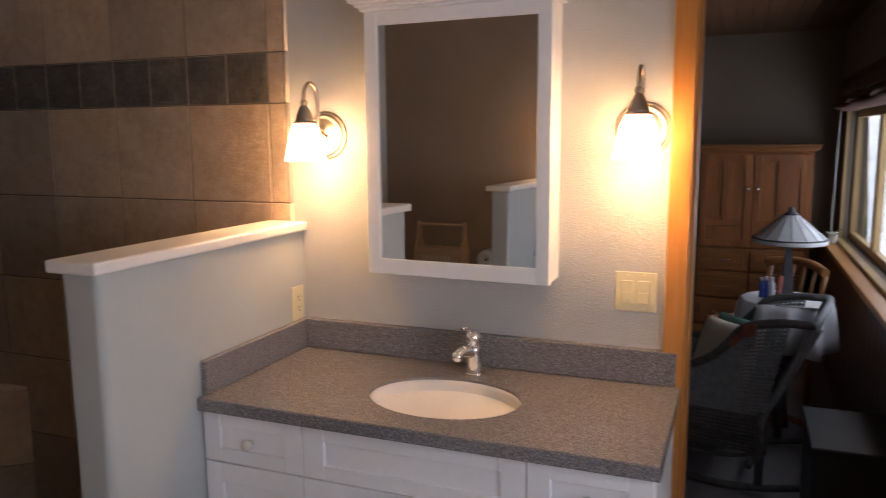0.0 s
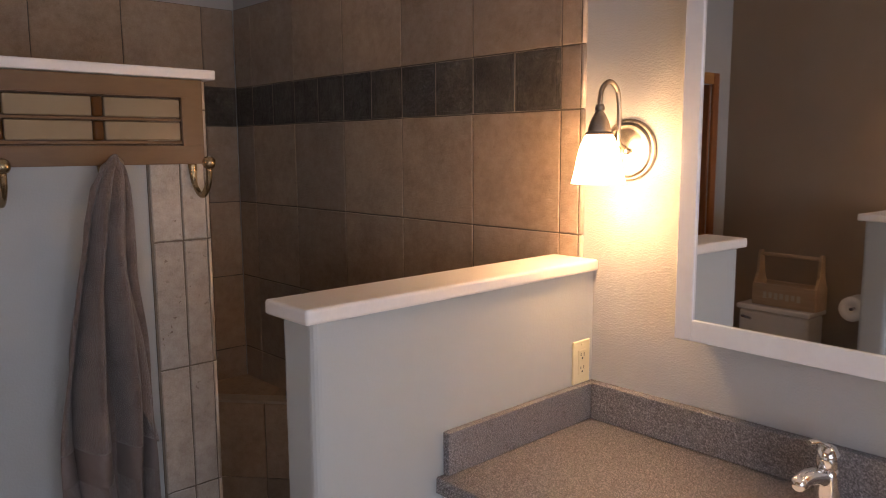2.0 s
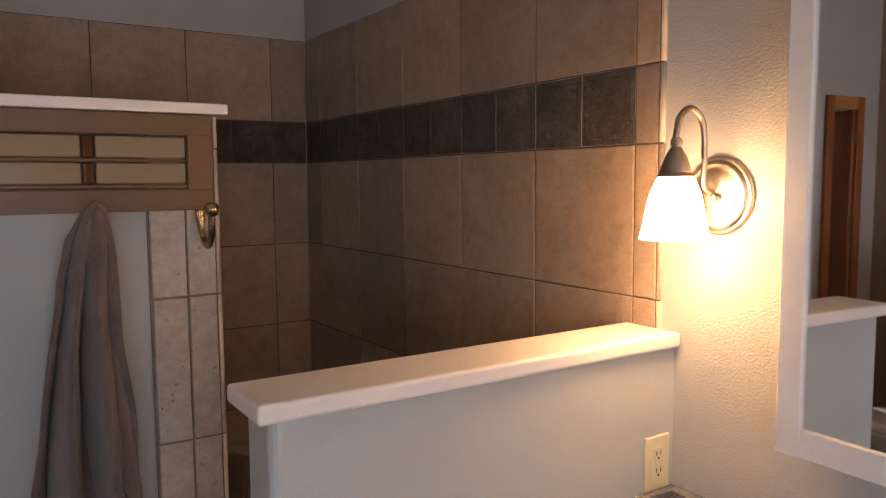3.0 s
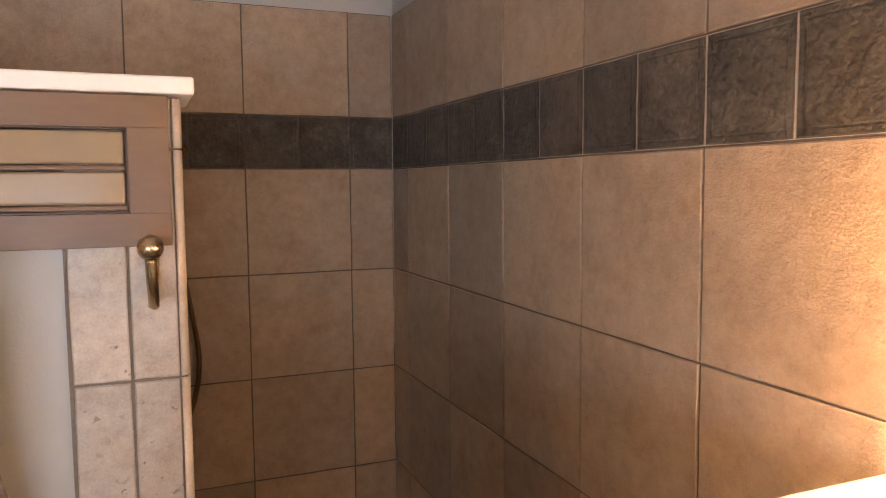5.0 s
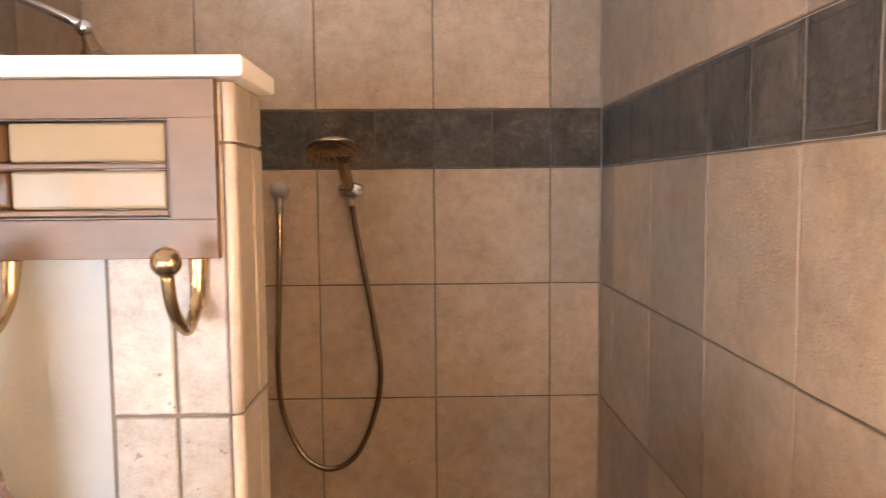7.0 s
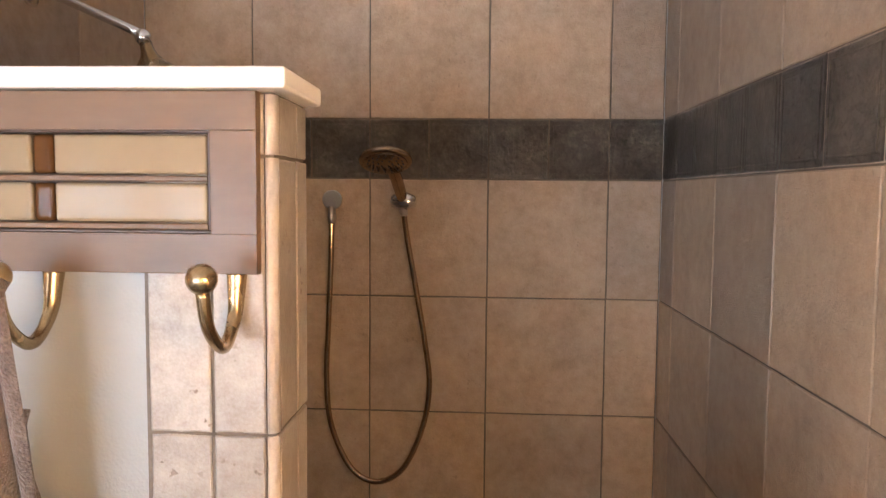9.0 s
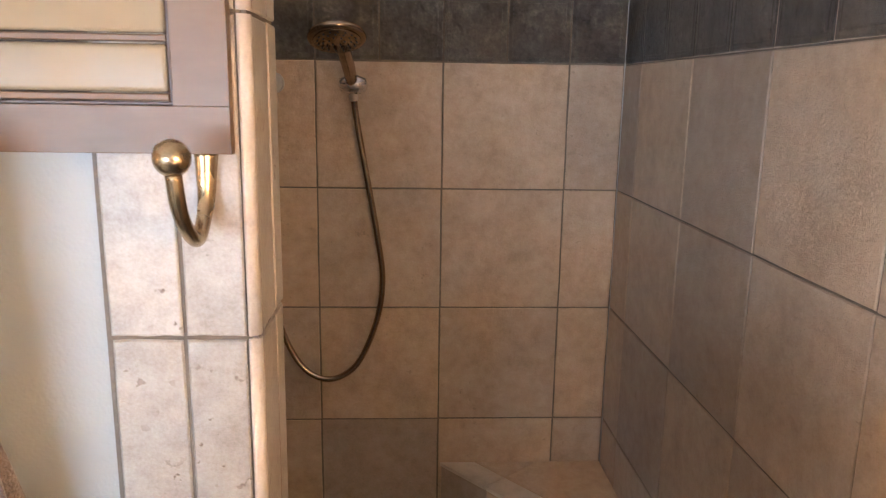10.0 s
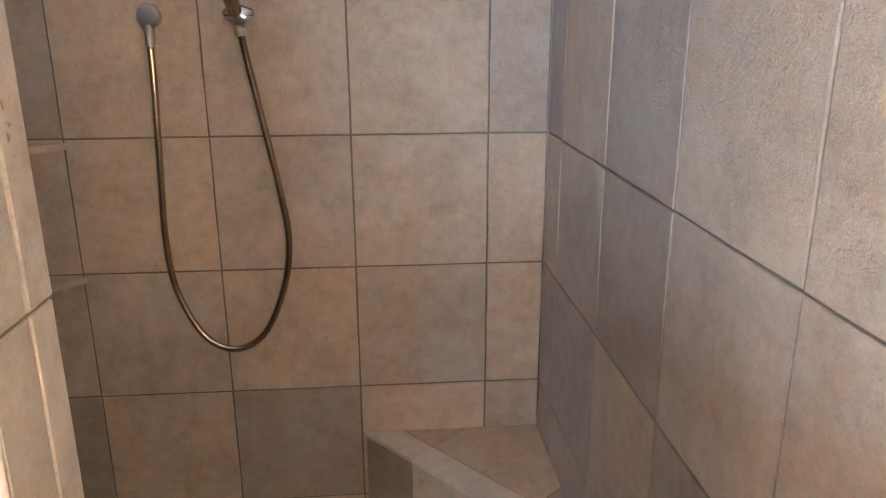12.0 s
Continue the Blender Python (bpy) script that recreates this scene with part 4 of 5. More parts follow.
tote = thing("wooden_tote", (-2.2, FAR + 0.12, 0.607), "pale wooden handled tote box on the toilet tank", "box")
TY0, TY1, TX0, TX1 = FAR + 0.035, FAR + 0.185, -2.40, -2.02
part("front_board", box(TX0, TX1, TY1 - 0.012, TY1, 0.607, 0.74, 0.003), TOTE_WOOD, tote)
part("back_board", box(TX0, TX1, TY0, TY0 + 0.012, 0.607, 0.74, 0.003), TOTE_WOOD, tote)
part("base_board", box(TX0 + 0.0165, TX1 - 0.0165, TY0 + 0.0125, TY1 - 0.0125, 0.607, 0.617), TOTE_WOOD, tote)
for xa in (TX0, TX1 - 0.016):
    bm = bmesh.new()
    ym = (TY0 + TY1) / 2
    prof = [(TY0 + 0.0125, 0.607), (TY1 - 0.0125, 0.607), (TY1 - 0.0125, 0.74), (ym + 0.032, 0.80), (ym + 0.024, 0.905), (ym + 0.012, 0.93), (ym - 0.012, 0.93), (ym - 0.024, 0.905), (ym - 0.032, 0.80), (TY0 + 0.0125, 0.74)]
    f0 = [bm.verts.new((xa, p, z)) for p, z in prof]
    f1 = [bm.verts.new((xa + 0.016, p, z)) for p, z in prof]
    bm.faces.new(f0), bm.faces.new(list(reversed(f1)))
    for i in range(len(prof)):
        j = (i + 1) % len(prof)
        bm.faces.new((f0[j], f0[i], f1[i], f1[j]))
    part("end_board", bm, TOTE_WOOD, tote)
part("handle_bar", tube(bmesh.new(), [(TX0 + 0.016, (TY0 + TY1) / 2, 0.908), (TX1 - 0.016, (TY0 + TY1) / 2, 0.908)], 0.011, 14), TOTE_WOOD, tote)
bm = bmesh.new()
for n in range(7):
    bx(bm, TX0 + 0.07 + n * 0.034, TX0 + 0.092 + n * 0.034, TY1 + 0.0005, TY1 + 0.0025, 0.65 + 0.006 * (n % 2), 0.69, 0.0008)
part("front_ornament", bm, PILLOW, tote, "worn painted ornament bars")

roll = thing("toilet_roll", (-1.525, -0.16, 0.815), "white toilet paper roll on a chrome holder at the half wall", "toilet paper")
part("paper", lathe(bmesh.new(), [(0.02, -0.05), (0.056, -0.05), (0.057, -0.045), (0.057, 0.045), (0.056, 0.05), (0.02, 0.05), (0.02, -0.05)], (-1.525, -0.16, 0.815), (0, 1, 0), 32), PAPER, roll)
part("holder_bar", tube(bmesh.new(), [(-1.4585, -0.225, 0.815), (-1.525, -0.225, 0.815), (-1.525, -0.105, 0.815)], 0.008, 10), CHROME, roll)

# ---- bedroom beyond the doorway ----
BY0, BY1, BX0, BC = YN + 0.12, 6.50, -3.0, 2.33
structure("floor_bedroom", box(BX0, EAST + 0.13, BY0, BY1 + 0.12, -0.10, 0.0), CARPET, "dark grey bedroom carpet", "floor")
bm = box(BX0 - 0.1, EAST + 0.13, BY0, BY1 + 0.12, BC + 0.012, BC + 0.10)
x = BX0
while x < EAST + 0.05:
    bx(bm, x, min(x + 0.094, EAST + 0.13), BY0, BY1, BC, BC + 0.0125, 0.003)
    x += 0.098
structure("ceiling_bedroom", bm, PLANK, "dark stained plank ceiling of the bedroom", "ceiling")
structure("wall_bedroom_north", box(BX0, EAST + 0.13, BY1, BY1 + 0.12, 0, BC), CREAM_SHADED, "cream bedroom wall with its shade put into a dark brown colour")
structure("wall_bedroom_west", box(BX0 - 0.12, BX0, BY0, BY1 + 0.12, 0, BC), CREAM_SHADED, "cream bedroom wall, shade put into its colour")
WY0, WY1, WZ0, WZ1 = 3.05, 5.92, 0.80, 1.70
structure("wall_bedroom_east", wall_x(EAST, EAST + 0.13, BY0, BY1, 0, BC, [(WY0, WY1, WZ0, WZ1)]), CREAM_SHADED, "cream bedroom wall with a wide window, shade put into its colour")
window("window_2", EAST, WY0, WY1, WZ0, WZ1, 2, "pine-framed bedroom window with three sashes")
ledge = thing("window_ledge", (EAST, 4.5, WZ0 - 0.07), "deep varnished pine ledge under the bedroom window", "ledge", kind="structure")
part("ledge_board", box(EAST - 0.13, EAST - 0.0455, 2.75, 6.35, WZ0 - 0.055, WZ0 - 0.022, 0.006, 2), FIR_Y, ledge)
wains = structure("wainscot", box(EAST - 0.108, EAST - 0.0005, 2.70, BY1 - 0.001, 0, WZ0 - 0.0555), PANEL_WOOD, "dark stained wood wainscot under the window", "paneling")
y = 2.72
while y < 6.3:
    p = part("board", box(EAST - 0.116, EAST - 0.1085, y, y + 0.142, 0.09, WZ0 - 0.06, 0.002), PANEL_WOOD, wains)
    y += 0.145
part("baseboard", box(EAST - 0.124, EAST - 0.1085, 2.72, BY1 - 0.001, 0, 0.088, 0.003), PANEL_WOOD, wains)
blind = thing("roman_blind", (EAST, 4.5, 1.70), "red-brown roman blind drawn up above the window", "blind")
for i, (z0, z1, d) in enumerate(((1.79, 1.90, 0.045), (1.735, 1.80, 0.06), (1.69, 1.745, 0.075))):
    bm = bmesh.new()
    n = 40
    rows = []
    for j in range(9):
        s = j / 8
        rows.append([bm.verts.new((EAST - 0.03 - d * math.sin(math.pi * (0.15 + 0.8 * s)) - 0.004 * math.sin(k * 0.9 + i), WY0 - 0.05 + (WY1 - WY0 + 0.1) * k / n, z1 - s * (z1 - z0) - 0.006 * math.sin(k * 0.5 + 2 * i))) for k in range(n + 1)])
    for a, b in zip(rows, rows[1:]):
        for k in range(n):
            bm.faces.new((a[k], a[k + 1], b[k + 1], b[k])).smooth = True
    f = part("fold", bm, SHADE_CLOTH, blind)
    f.modifiers.new("thickness", "SOLIDIFY").thickness = 0.006
part("head_rail", box(EAST - 0.055, EAST - 0.0185, WY0 - 0.06, WY1 + 0.06, 1.885, 1.925, 0.004), SHADE_CLOTH, blind)
solo("blind_cord", tube(bmesh.new(), smooth_path([(0.655, 5.88, 1.74), (0.640, 5.80, 1.30), (0.615, 5.62, 0.86)], 8), 0.0025, 8), PAPER,
     "thin white blind cord hanging by the window", "cord", (0.655, 5.88, 0.86))

# armoire
arm = thing("armoire", (0.12, 6.15, 0), "tall honey-brown oak armoire with arched panel doors and drawers", "wardrobe")
AY, AX0, AX1 = 5.90, -0.29, 0.51
part("body", box(AX0, AX1, AY + 0.022, 6.45, 0.0, 1.415, 0.004), OAK, arm)
bm = bmesh.new()
for z0, z1, o in ((1.4155, 1.432, 0.012), (1.4322, 1.452, 0.03), (1.4522, 1.466, 0.045)):
    bx(bm, AX0 - o, AX1 + o, AY - o, 6.45, z0, z1, 0.004, 2)
part("cornice", bm, OAK_X, arm)
part("plinth", box(AX0 - 0.01, AX1 + 0.01, AY + 0.004, AY + 0.0215, 0.0, 0.09, 0.004), OAK_X, arm)
mid = (AX0 + AX1) / 2
for s in (-1, 1):
    xa, xb = (AX0 + 0.03, mid - 0.004) if s < 0 else (mid + 0.004, AX1 - 0.03)
    z0, z1 = 0.70, 1.395
    bm = bmesh.new()
    bx(bm, xa, xa + 0.05, AY, AY + 0.0215, z0, z1, 0.003)
    bx(bm, xb - 0.05, xb, AY, AY + 0.0215, z0, z1, 0.003)
    xm = (xa + xb) / 2
    bx(bm, xm - 0.022, xm + 0.022, AY, AY + 0.0215, z0 + 0.20, z1 - 0.03, 0.003)
    for za, zb in ((z0, z0 + 0.05), (z0 + 0.16, z0 + 0.205)):
        bx(bm, xa + 0.05, xb - 0.05, AY + 0.0005, AY + 0.0215, za, zb, 0.003)
    # arched top rail
    n = 14
    lo, hi = [], []
    for i in range(n + 1):
        u = i / n
        xx = xa + 0.05 + (xb - xa - 0.1) * u
        zz = z1 - 0.05 - 0.065 * (2 * u - 1) ** 2
        lo.append((xx, zz)), hi.append((xx, z1 - 0.001))
    for (p, q), (r, t2) in zip(zip(lo, lo[1:]), zip(hi, hi[1:])):
        vs = [bm.verts.new((a[0], yy, a[1])) for yy in (AY + 0.0008, AY + 0.021) for a in (p, q, t2, r)]
        for ix in ((0, 1, 2, 3), (7, 6, 5, 4), (0, 4, 5, 1), (3, 2, 6, 7)):
            bm.faces.new([vs[k] for k in ix])
    d = part("door", bm, OAK, arm)
    part("panel", box(xa + 0.04, xb - 0.04, AY + 0.012, AY + 0.018, z0 + 0.03, z1 - 0.03), OAK, d)
    part("knob", lathe(bmesh.new(), [(0.006, 0), (0.006, 0.012), (0.014, 0.02), (0.012, 0.03), (0.0005, 0.033)], (mid + s * 0.035, AY, 1.14), (0, -1, 0), 18), CHROME, d, "pale metal knob")
for z0, z1 in ((0.52, 0.685), (0.31, 0.505), (0.105, 0.295)):
    for xa, xb in ((AX0 + 0.03, mid - 0.006), (mid + 0.006, AX1 - 0.03)):
        d = part("drawer", box(xa, xb, AY + 0.002, AY + 0.0215, z0, z1, 0.005, 2), OAK_X, arm)
        part("drawer_panel", box(xa + 0.03, xb - 0.03, AY - 0.003, AY + 0.0018, z0 + 0.03, z1 - 0.03, 0.004, 2), OAK_X, d)
        c = (xa + xb) / 2
        zc = (z0 + z1) / 2
        part("handle", tube(bmesh.new(), smooth_path([(c - 0.05, AY - 0.004, zc + 0.012), (c - 0.045, AY - 0.025, zc), (c, AY - 0.03, zc - 0.012), (c + 0.045, AY - 0.025, zc), (c + 0.05, AY - 0.004, zc + 0.012)], 5), 0.005, 8), CHROME, d, "pale metal bail handle")

# round table with cloth, lamp and small things
TC = Vector((0.26, 3.98, 0))
table = thing("round_table", TC, "small round table under a white cloth", "table")
part("tabletop", lathe(bmesh.new(), [(0.0005, 0.69), (0.205, 0.69), (0.21, 0.70), (0.205, 0.712), (0.0005, 0.712)], TC, None, 40), OAK, table)
part("pedestal", lathe(bmesh.new(), [(0.05, 0.05), (0.03, 0.2), (0.045, 0.4), (0.03, 0.55), (0.06, 0.689)], TC, None, 20), OAK, table)
for i in range(3):
    a = 2 * math.pi * i / 3
    part("foot", tube(bmesh.new(), smooth_path([TC + Vector((0.03 * math.cos(a), 0.03 * math.sin(a), 0.10)), TC + Vector((0.12 * math.cos(a), 0.12 * math.sin(a), 0.07)), TC + Vector((0.21 * math.cos(a), 0.21 * math.sin(a), 0.018))], 5), 0.018, 8), OAK, table)
bm = bmesh.new()
n = 96
rings = []
for r, z, amp in ((0.0005, 0.7165, 0), (0.12, 0.7165, 0), (0.205, 0.7165, 0), (0.216, 0.711, 0.002), (0.223, 0.68, 0.008), (0.229, 0.62, 0.014), (0.236, 0.55, 0.02), (0.242, 0.48, 0.024)):
    rings.append([bm.verts.new((TC.x + (r + amp * math.sin(11 * 2 * math.pi * i / n + 0.5 * math.sin(3 * 2 * math.pi * i / n))) * math.cos(2 * math.pi * i / n),
                                TC.y + (r + amp * math.sin(11 * 2 * math.pi * i / n)) * math.sin(2 * math.pi * i / n), z - 0.012 * amp / 0.02 * math.sin(5 * 2 * math.pi * i / n))) for i in range(n)])
for a, b in zip(rings, rings[1:]):
    for i in range(n):
        bm.faces.new((a[i], a[(i + 1) % n], b[(i + 1) % n], b[i])).smooth = True
cloth = solo("tablecloth", bm, LINEN, "white cloth draped over the small round table", "tablecloth", TC)
cloth.modifiers.new("thickness", "SOLIDIFY").thickness = 0.003

LC = Vector((0.258, 3.96, 0.7185))
tl = thing("table_lamp", LC, "table lamp with white leaded-glass cone shade and dark tapered base", "lamp")


def square(bm, c, prof):
    rings = [[bm.verts.new((c.x + sx * r, c.y + sy * r, c.z + h)) for sx, sy in ((-1, -1), (1, -1), (1, 1), (-1, 1))] for r, h in prof]
    for a, b in zip(rings, rings[1:]):
        for i in range(4):
            bm.faces.new((a[i], a[(i + 1) % 4], b[(i + 1) % 4], b[i]))
    bm.faces.new(rings[0]), bm.faces.new(rings[-1])
    return bm


part("foot", square(bmesh.new(), LC, [(0.066, 0), (0.066, 0.012), (0.052, 0.024), (0.026, 0.034)]), LAMP_METAL, tl)
part("column", square(bmesh.new(), LC, [(0.029, 0.034), (0.020, 0.17), (0.014, 0.295)]), LAMP_METAL, tl)
sides = 16
for i in range(sides):
    a0, a1 = 2 * math.pi * i / sides, 2 * math.pi * (i + 1) / sides
    g = 0.006
    bm = bmesh.new()
    vs = []
    for dz in (0, -0.004):
        for r, h, a in ((0.166, 0.312, a0 + g * 0.6), (0.166, 0.312, a1 - g * 0.6), (0.034, 0.428, a1 - g * 4), (0.034, 0.428, a0 + g * 4)):
            vs.append(bm.verts.new((LC.x + r * math.cos(a), LC.y + r * math.sin(a), LC.z + h + dz)))
    for ix in ((0, 1, 2, 3), (7, 6, 5, 4), (0, 4, 5, 1), (1, 5, 6, 2), (2, 6, 7, 3), (3, 7, 4, 0)):
        bm.faces.new([vs[k] for k in ix])
    part("glass_panel", bm, LEADED, tl)
bm = bmesh.new()
for i in range(sides):
    a = 2 * math.pi * i / sides
    tube(bm, [LC + Vector((0.167 * math.cos(a), 0.167 * math.sin(a), 0.3125)), LC + Vector((0.033 * math.cos(a), 0.033 * math.sin(a), 0.4295))], 0.0013, 6)
part("lead_lines", bm, LAMP_METAL, tl)
part("shade_band", lathe(bmesh.new(), [(0.1665, 0.311), (0.172, 0.310), (0.1725, 0.288), (0.169, 0.286), (0.166, 0.309)], LC, None, 48), LEADED, tl)
part("band_rim", lathe(bmesh.new(), [(0.1675, 0.3125), (0.1735, 0.3125), (0.1735, 0.307), (0.1715, 0.307)], LC, None, 48), LAMP_METAL, tl)
part("finial", lathe(bmesh.new(), [(0.036, 0.426), (0.034, 0.432), (0.018, 0.440), (0.012, 0.447), (0.015, 0.455), (0.010, 0.464), (0.0005, 0.468)], LC, None, 24), LAMP_METAL, tl)

for dx, dy, h, r, m, label in ((-0.095, -0.03, 0.115, 0.014, BLUE, "small blue bottle on the table"), (-0.07, -0.06, 0.12, 0.015, LINEN, "small white bottle on the table"),
                               (-0.115, 0.02, 0.10, 0.012, BLUE, "slim blue tube on the table")):
    b = thing("bottle", LC + Vector((dx, dy, 0)), label, "bottle", "bottles on the table")
    part("bottle_body", lathe(bmesh.new(), [(r, 0), (r, h * 0.7), (r * 0.5, h * 0.8), (r * 0.45, h * 0.84)], LC + Vector((dx, dy, 0.0)), None, 16), m, b)
    part("cap", lathe(bmesh.new(), [(r * 0.55, h * 0.84), (r * 0.55, h), (0.0005, h)], LC + Vector((dx, dy, 0.0)), None, 14), LINEN, b)
solo("marker_pen", tube(bmesh.new(), [LC + Vector((-0.042, -0.075, 0.003)), LC + Vector((-0.030, -0.06, 0.125))], 0.009, 10), RED, "red marker pen leaning among the bottles", "pen", LC)
solo("magazine", box(LC.x - 0.03, LC.x + 0.15, LC.y - 0.19, LC.y - 0.06, 0.7185, 0.7225, 0.001), PAPER, "white paper lying on the tablecloth", "paper", LC)

# plain wooden chair behind the table
wc = thing("wooden_chair", (0.18, 4.55, 0), "orange-brown wooden chair with a curved back rail", "chair")
part("seat", box(-0.04, 0.40, 4.35, 4.78, 0.43, 0.46, 0.01, 2), CHAIR_WOOD, wc)
for px, py in ((-0.02, 4.38), (0.38, 4.38), (-0.02, 4.75), (0.38, 4.75)):
    part("leg", tube(bmesh.new(), [(px, py, 0), (px, py, 0.43)], 0.018, 10), CHAIR_WOOD, wc)
for px in (-0.02, 0.38):
    part("back_post", tube(bmesh.new(), [(px, 4.765, 0.46), (px + (0.01 if px > 0 else -0.01), 4.82, 0.745)], 0.015, 10), CHAIR_WOOD, wc)
part("back_rail", tube(bmesh.new(), smooth_path([(-0.045, 4.80, 0.765), (0.08, 4.84, 0.785), (0.18, 4.85, 0.79), (0.28, 4.84, 0.785), (0.405, 4.80, 0.765)], 6), 0.026, 10, 1.0), CHAIR_WOOD, wc)
for px in (0.06, 0.14, 0.22, 0.30):
    part("slat", tube(bmesh.new(), [(px, 4.775, 0.46), (px, 4.838, 0.775)], 0.009, 8), CHAIR_WOOD, wc)

wc.location.x -= 0.03
wc.rotation_euler.z = radians(-50)
# wicker rocking chair, drawn facing -x at the origin, then turned
rc = thing("rocking_chair", (0, 0, 0), "dark grey wicker rocking chair, window light put into its woven back and wings", "chair")


def weave(bm, p, du, dv, nu, nv, r, wave):
    """Crossing round strands over the patch p + u*du + v*dv, each bending over and under."""
    p, du, dv = Vector(p), Vector(du), Vector(dv)
    nrm = du.cross(dv).normalized()
    for i in range(nu + 1):
        pts = [p + du * i / nu + dv * j / nv + nrm * wave * (1 if (i + j) % 2 else -1) for j in range(nv + 1)]
        tube(bm, pts, r, 5)
    for j in range(nv + 1):
        pts = [p + du * i / nu + dv * j / nv - nrm * wave * (1 if (i + j) % 2 else -1) for i in range(nu + 1)]
        tube(bm, pts, r, 5)
    return bm


W = 0.27
WING = [(0.405, 0.868), (0.27, 0.862), (0.14, 0.825), (0.075, 0.74), (0.0, 0.655), (-0.12, 0.59), (-0.27, 0.57), (-0.30, 0.50)]


def wing_panel(bm, y):
    """Uprights from the seat to the wing's rim, with strands woven through them."""
    def rim(x):
        for (xa, za), (xb, zb) in zip(WING, WING[1:]):
            if xb <= x <= xa:
                return zb + (za - zb) * (x - xb) / (xa - xb)
        return 0.57
    xs = [-0.26 + 0.0125 * i for i in range(40)]
    n = 24
    lean = [(x, max(0.0, x - 0.10) * 0.62) for x in xs]
    for i, (x, l) in enumerate(lean):
        tube(bm, [(x + l * j / n, y + 0.004 * (1 if (i + j) % 2 else -1), 0.40 + (rim(min(0.40, x + l)) - 0.40) * j / n) for j in range(n + 1)], 0.0052, 5)
    for j in range(n + 1):
        tube(bm, [(x + l * j / n, y - 0.004 * (1 if (i + j) % 2 else -1), 0.40 + (rim(min(0.40, x + l)) - 0.40) * j / n) for i, (x, l) in enumerate(lean)], 0.0062, 5)
    return bm


part("seat", weave(bmesh.new(), (-0.24, -W, 0.40), (0.46, 0, -0.03), (0, 2 * W, 0), 22, 26, 0.0065, 0.004), WICKER, rc)
part("backrest", weave(bmesh.new(), (0.22, -W, 0.38), (0, 2 * W, 0), (0.20, 0, 0.46), 30, 26, 0.0062, 0.004), WICKER_LIT, rc)
part("back_frame", tube(bmesh.new(), smooth_path([(0.21, -W, 0.36), (0.32, -W, 0.62), (0.40, -W + 0.02, 0.865), (0.425, 0, 0.90), (0.40, W - 0.02, 0.865), (0.32, W, 0.62), (0.21, W, 0.36)], 8), 0.016, 10), WICKER_LIT, rc, "braided rim of the back, window light put into its colour")
for s in (-1, 1):
    y0 = s * (W + 0.02)
    part("armrest", tube(bmesh.new(), smooth_path([(x, y0 + s * 0.01, z) for x, z in WING], 7), 0.020, 10), WICKER, rc)
    part("arm_panel", wing_panel(bmesh.new(), y0), WICKER_LIT, rc, "woven wing that sweeps down into the arm, window light put into its colour")
    part("apron", weave(bmesh.new(), (-0.26, y0, 0.21), (0.50, 0, 0.0), (0, 0, 0.17), 30, 9, 0.006, 0.004), WICKER, rc)
    for xx in (-0.26, 0.22):
        part("leg", tube(bmesh.new(), [(xx, y0, 0.055), (xx, y0, 0.42)], 0.018, 10), WICKER, rc)
    part("rocker", tube(bmesh.new(), smooth_path([(-0.42, y0, 0.085), (-0.22, y0, 0.035), (0.0, y0, 0.018), (0.22, y0, 0.035), (0.45, y0, 0.10)], 7), 0.018, 10), WICKER, rc)
    part("brace", tube(bmesh.new(), smooth_path([(-0.26, y0, 0.21), (-0.10, y0, 0.17), (0.08, y0, 0.17), (0.22, y0, 0.21)], 5), 0.010, 8), WICKER, rc)
part("front_apron", weave(bmesh.new(), (-0.265, -W, 0.21), (0, 2 * W, 0), (0, 0, 0.17), 26, 9, 0.006, 0.004), WICKER, rc)
for xx in (-0.2, 0.18):
    part("stretcher", tube(bmesh.new(), [(xx, -W - 0.02, 0.13), (xx, W + 0.02, 0.13)], 0.012, 8), WICKER, rc)
RCM = pose(-0.02, 3.55, 0.0, 0, 0, -10) @ Matrix.Diagonal((1, 1, 0.89, 1))
rc.matrix_basis = RCM


def pillow(m, w, h, d, material, label, edge):
    bm = bmesh.new()
    n = 18
    top, bot = [], []
    for j in range(n + 1):
        r0, r1 = [], []
        for i in range(n + 1):
            u, v = 2 * i / n - 1, 2 * j / n - 1
            k = (1 - u ** 4) * (1 - v ** 4)
            pin = 1 - 0.10 * (1 - abs(u)) * abs(v) ** 2
            z = d * max(0, k) ** 0.5 * (1 + 0.15 * noise.noise((u * 2, v * 2, w)))
            x, y = u * w * (1 - 0.07 * (1 - v * v) * abs(u)), v * h * (1 - 0.07 * (1 - u * u) * abs(v))
            r0.append(bm.verts.new((x, y, z)))
            r1.append(bm.verts.new((x, y, -z)))
        top.append(r0), bot.append(r1)
    for g in (top, bot):
        for a, b in zip(g, g[1:]):
            for i in range(n):
                bm.faces.new((a[i], a[i + 1], b[i + 1], b[i])).smooth = True
    bmesh.ops.remove_doubles(bm, verts=bm.verts, dist=1e-4)
    ob = solo("cushion", bm, material, label, "cushion", group="chair cushions")
    ob.matrix_basis = m
    return ob


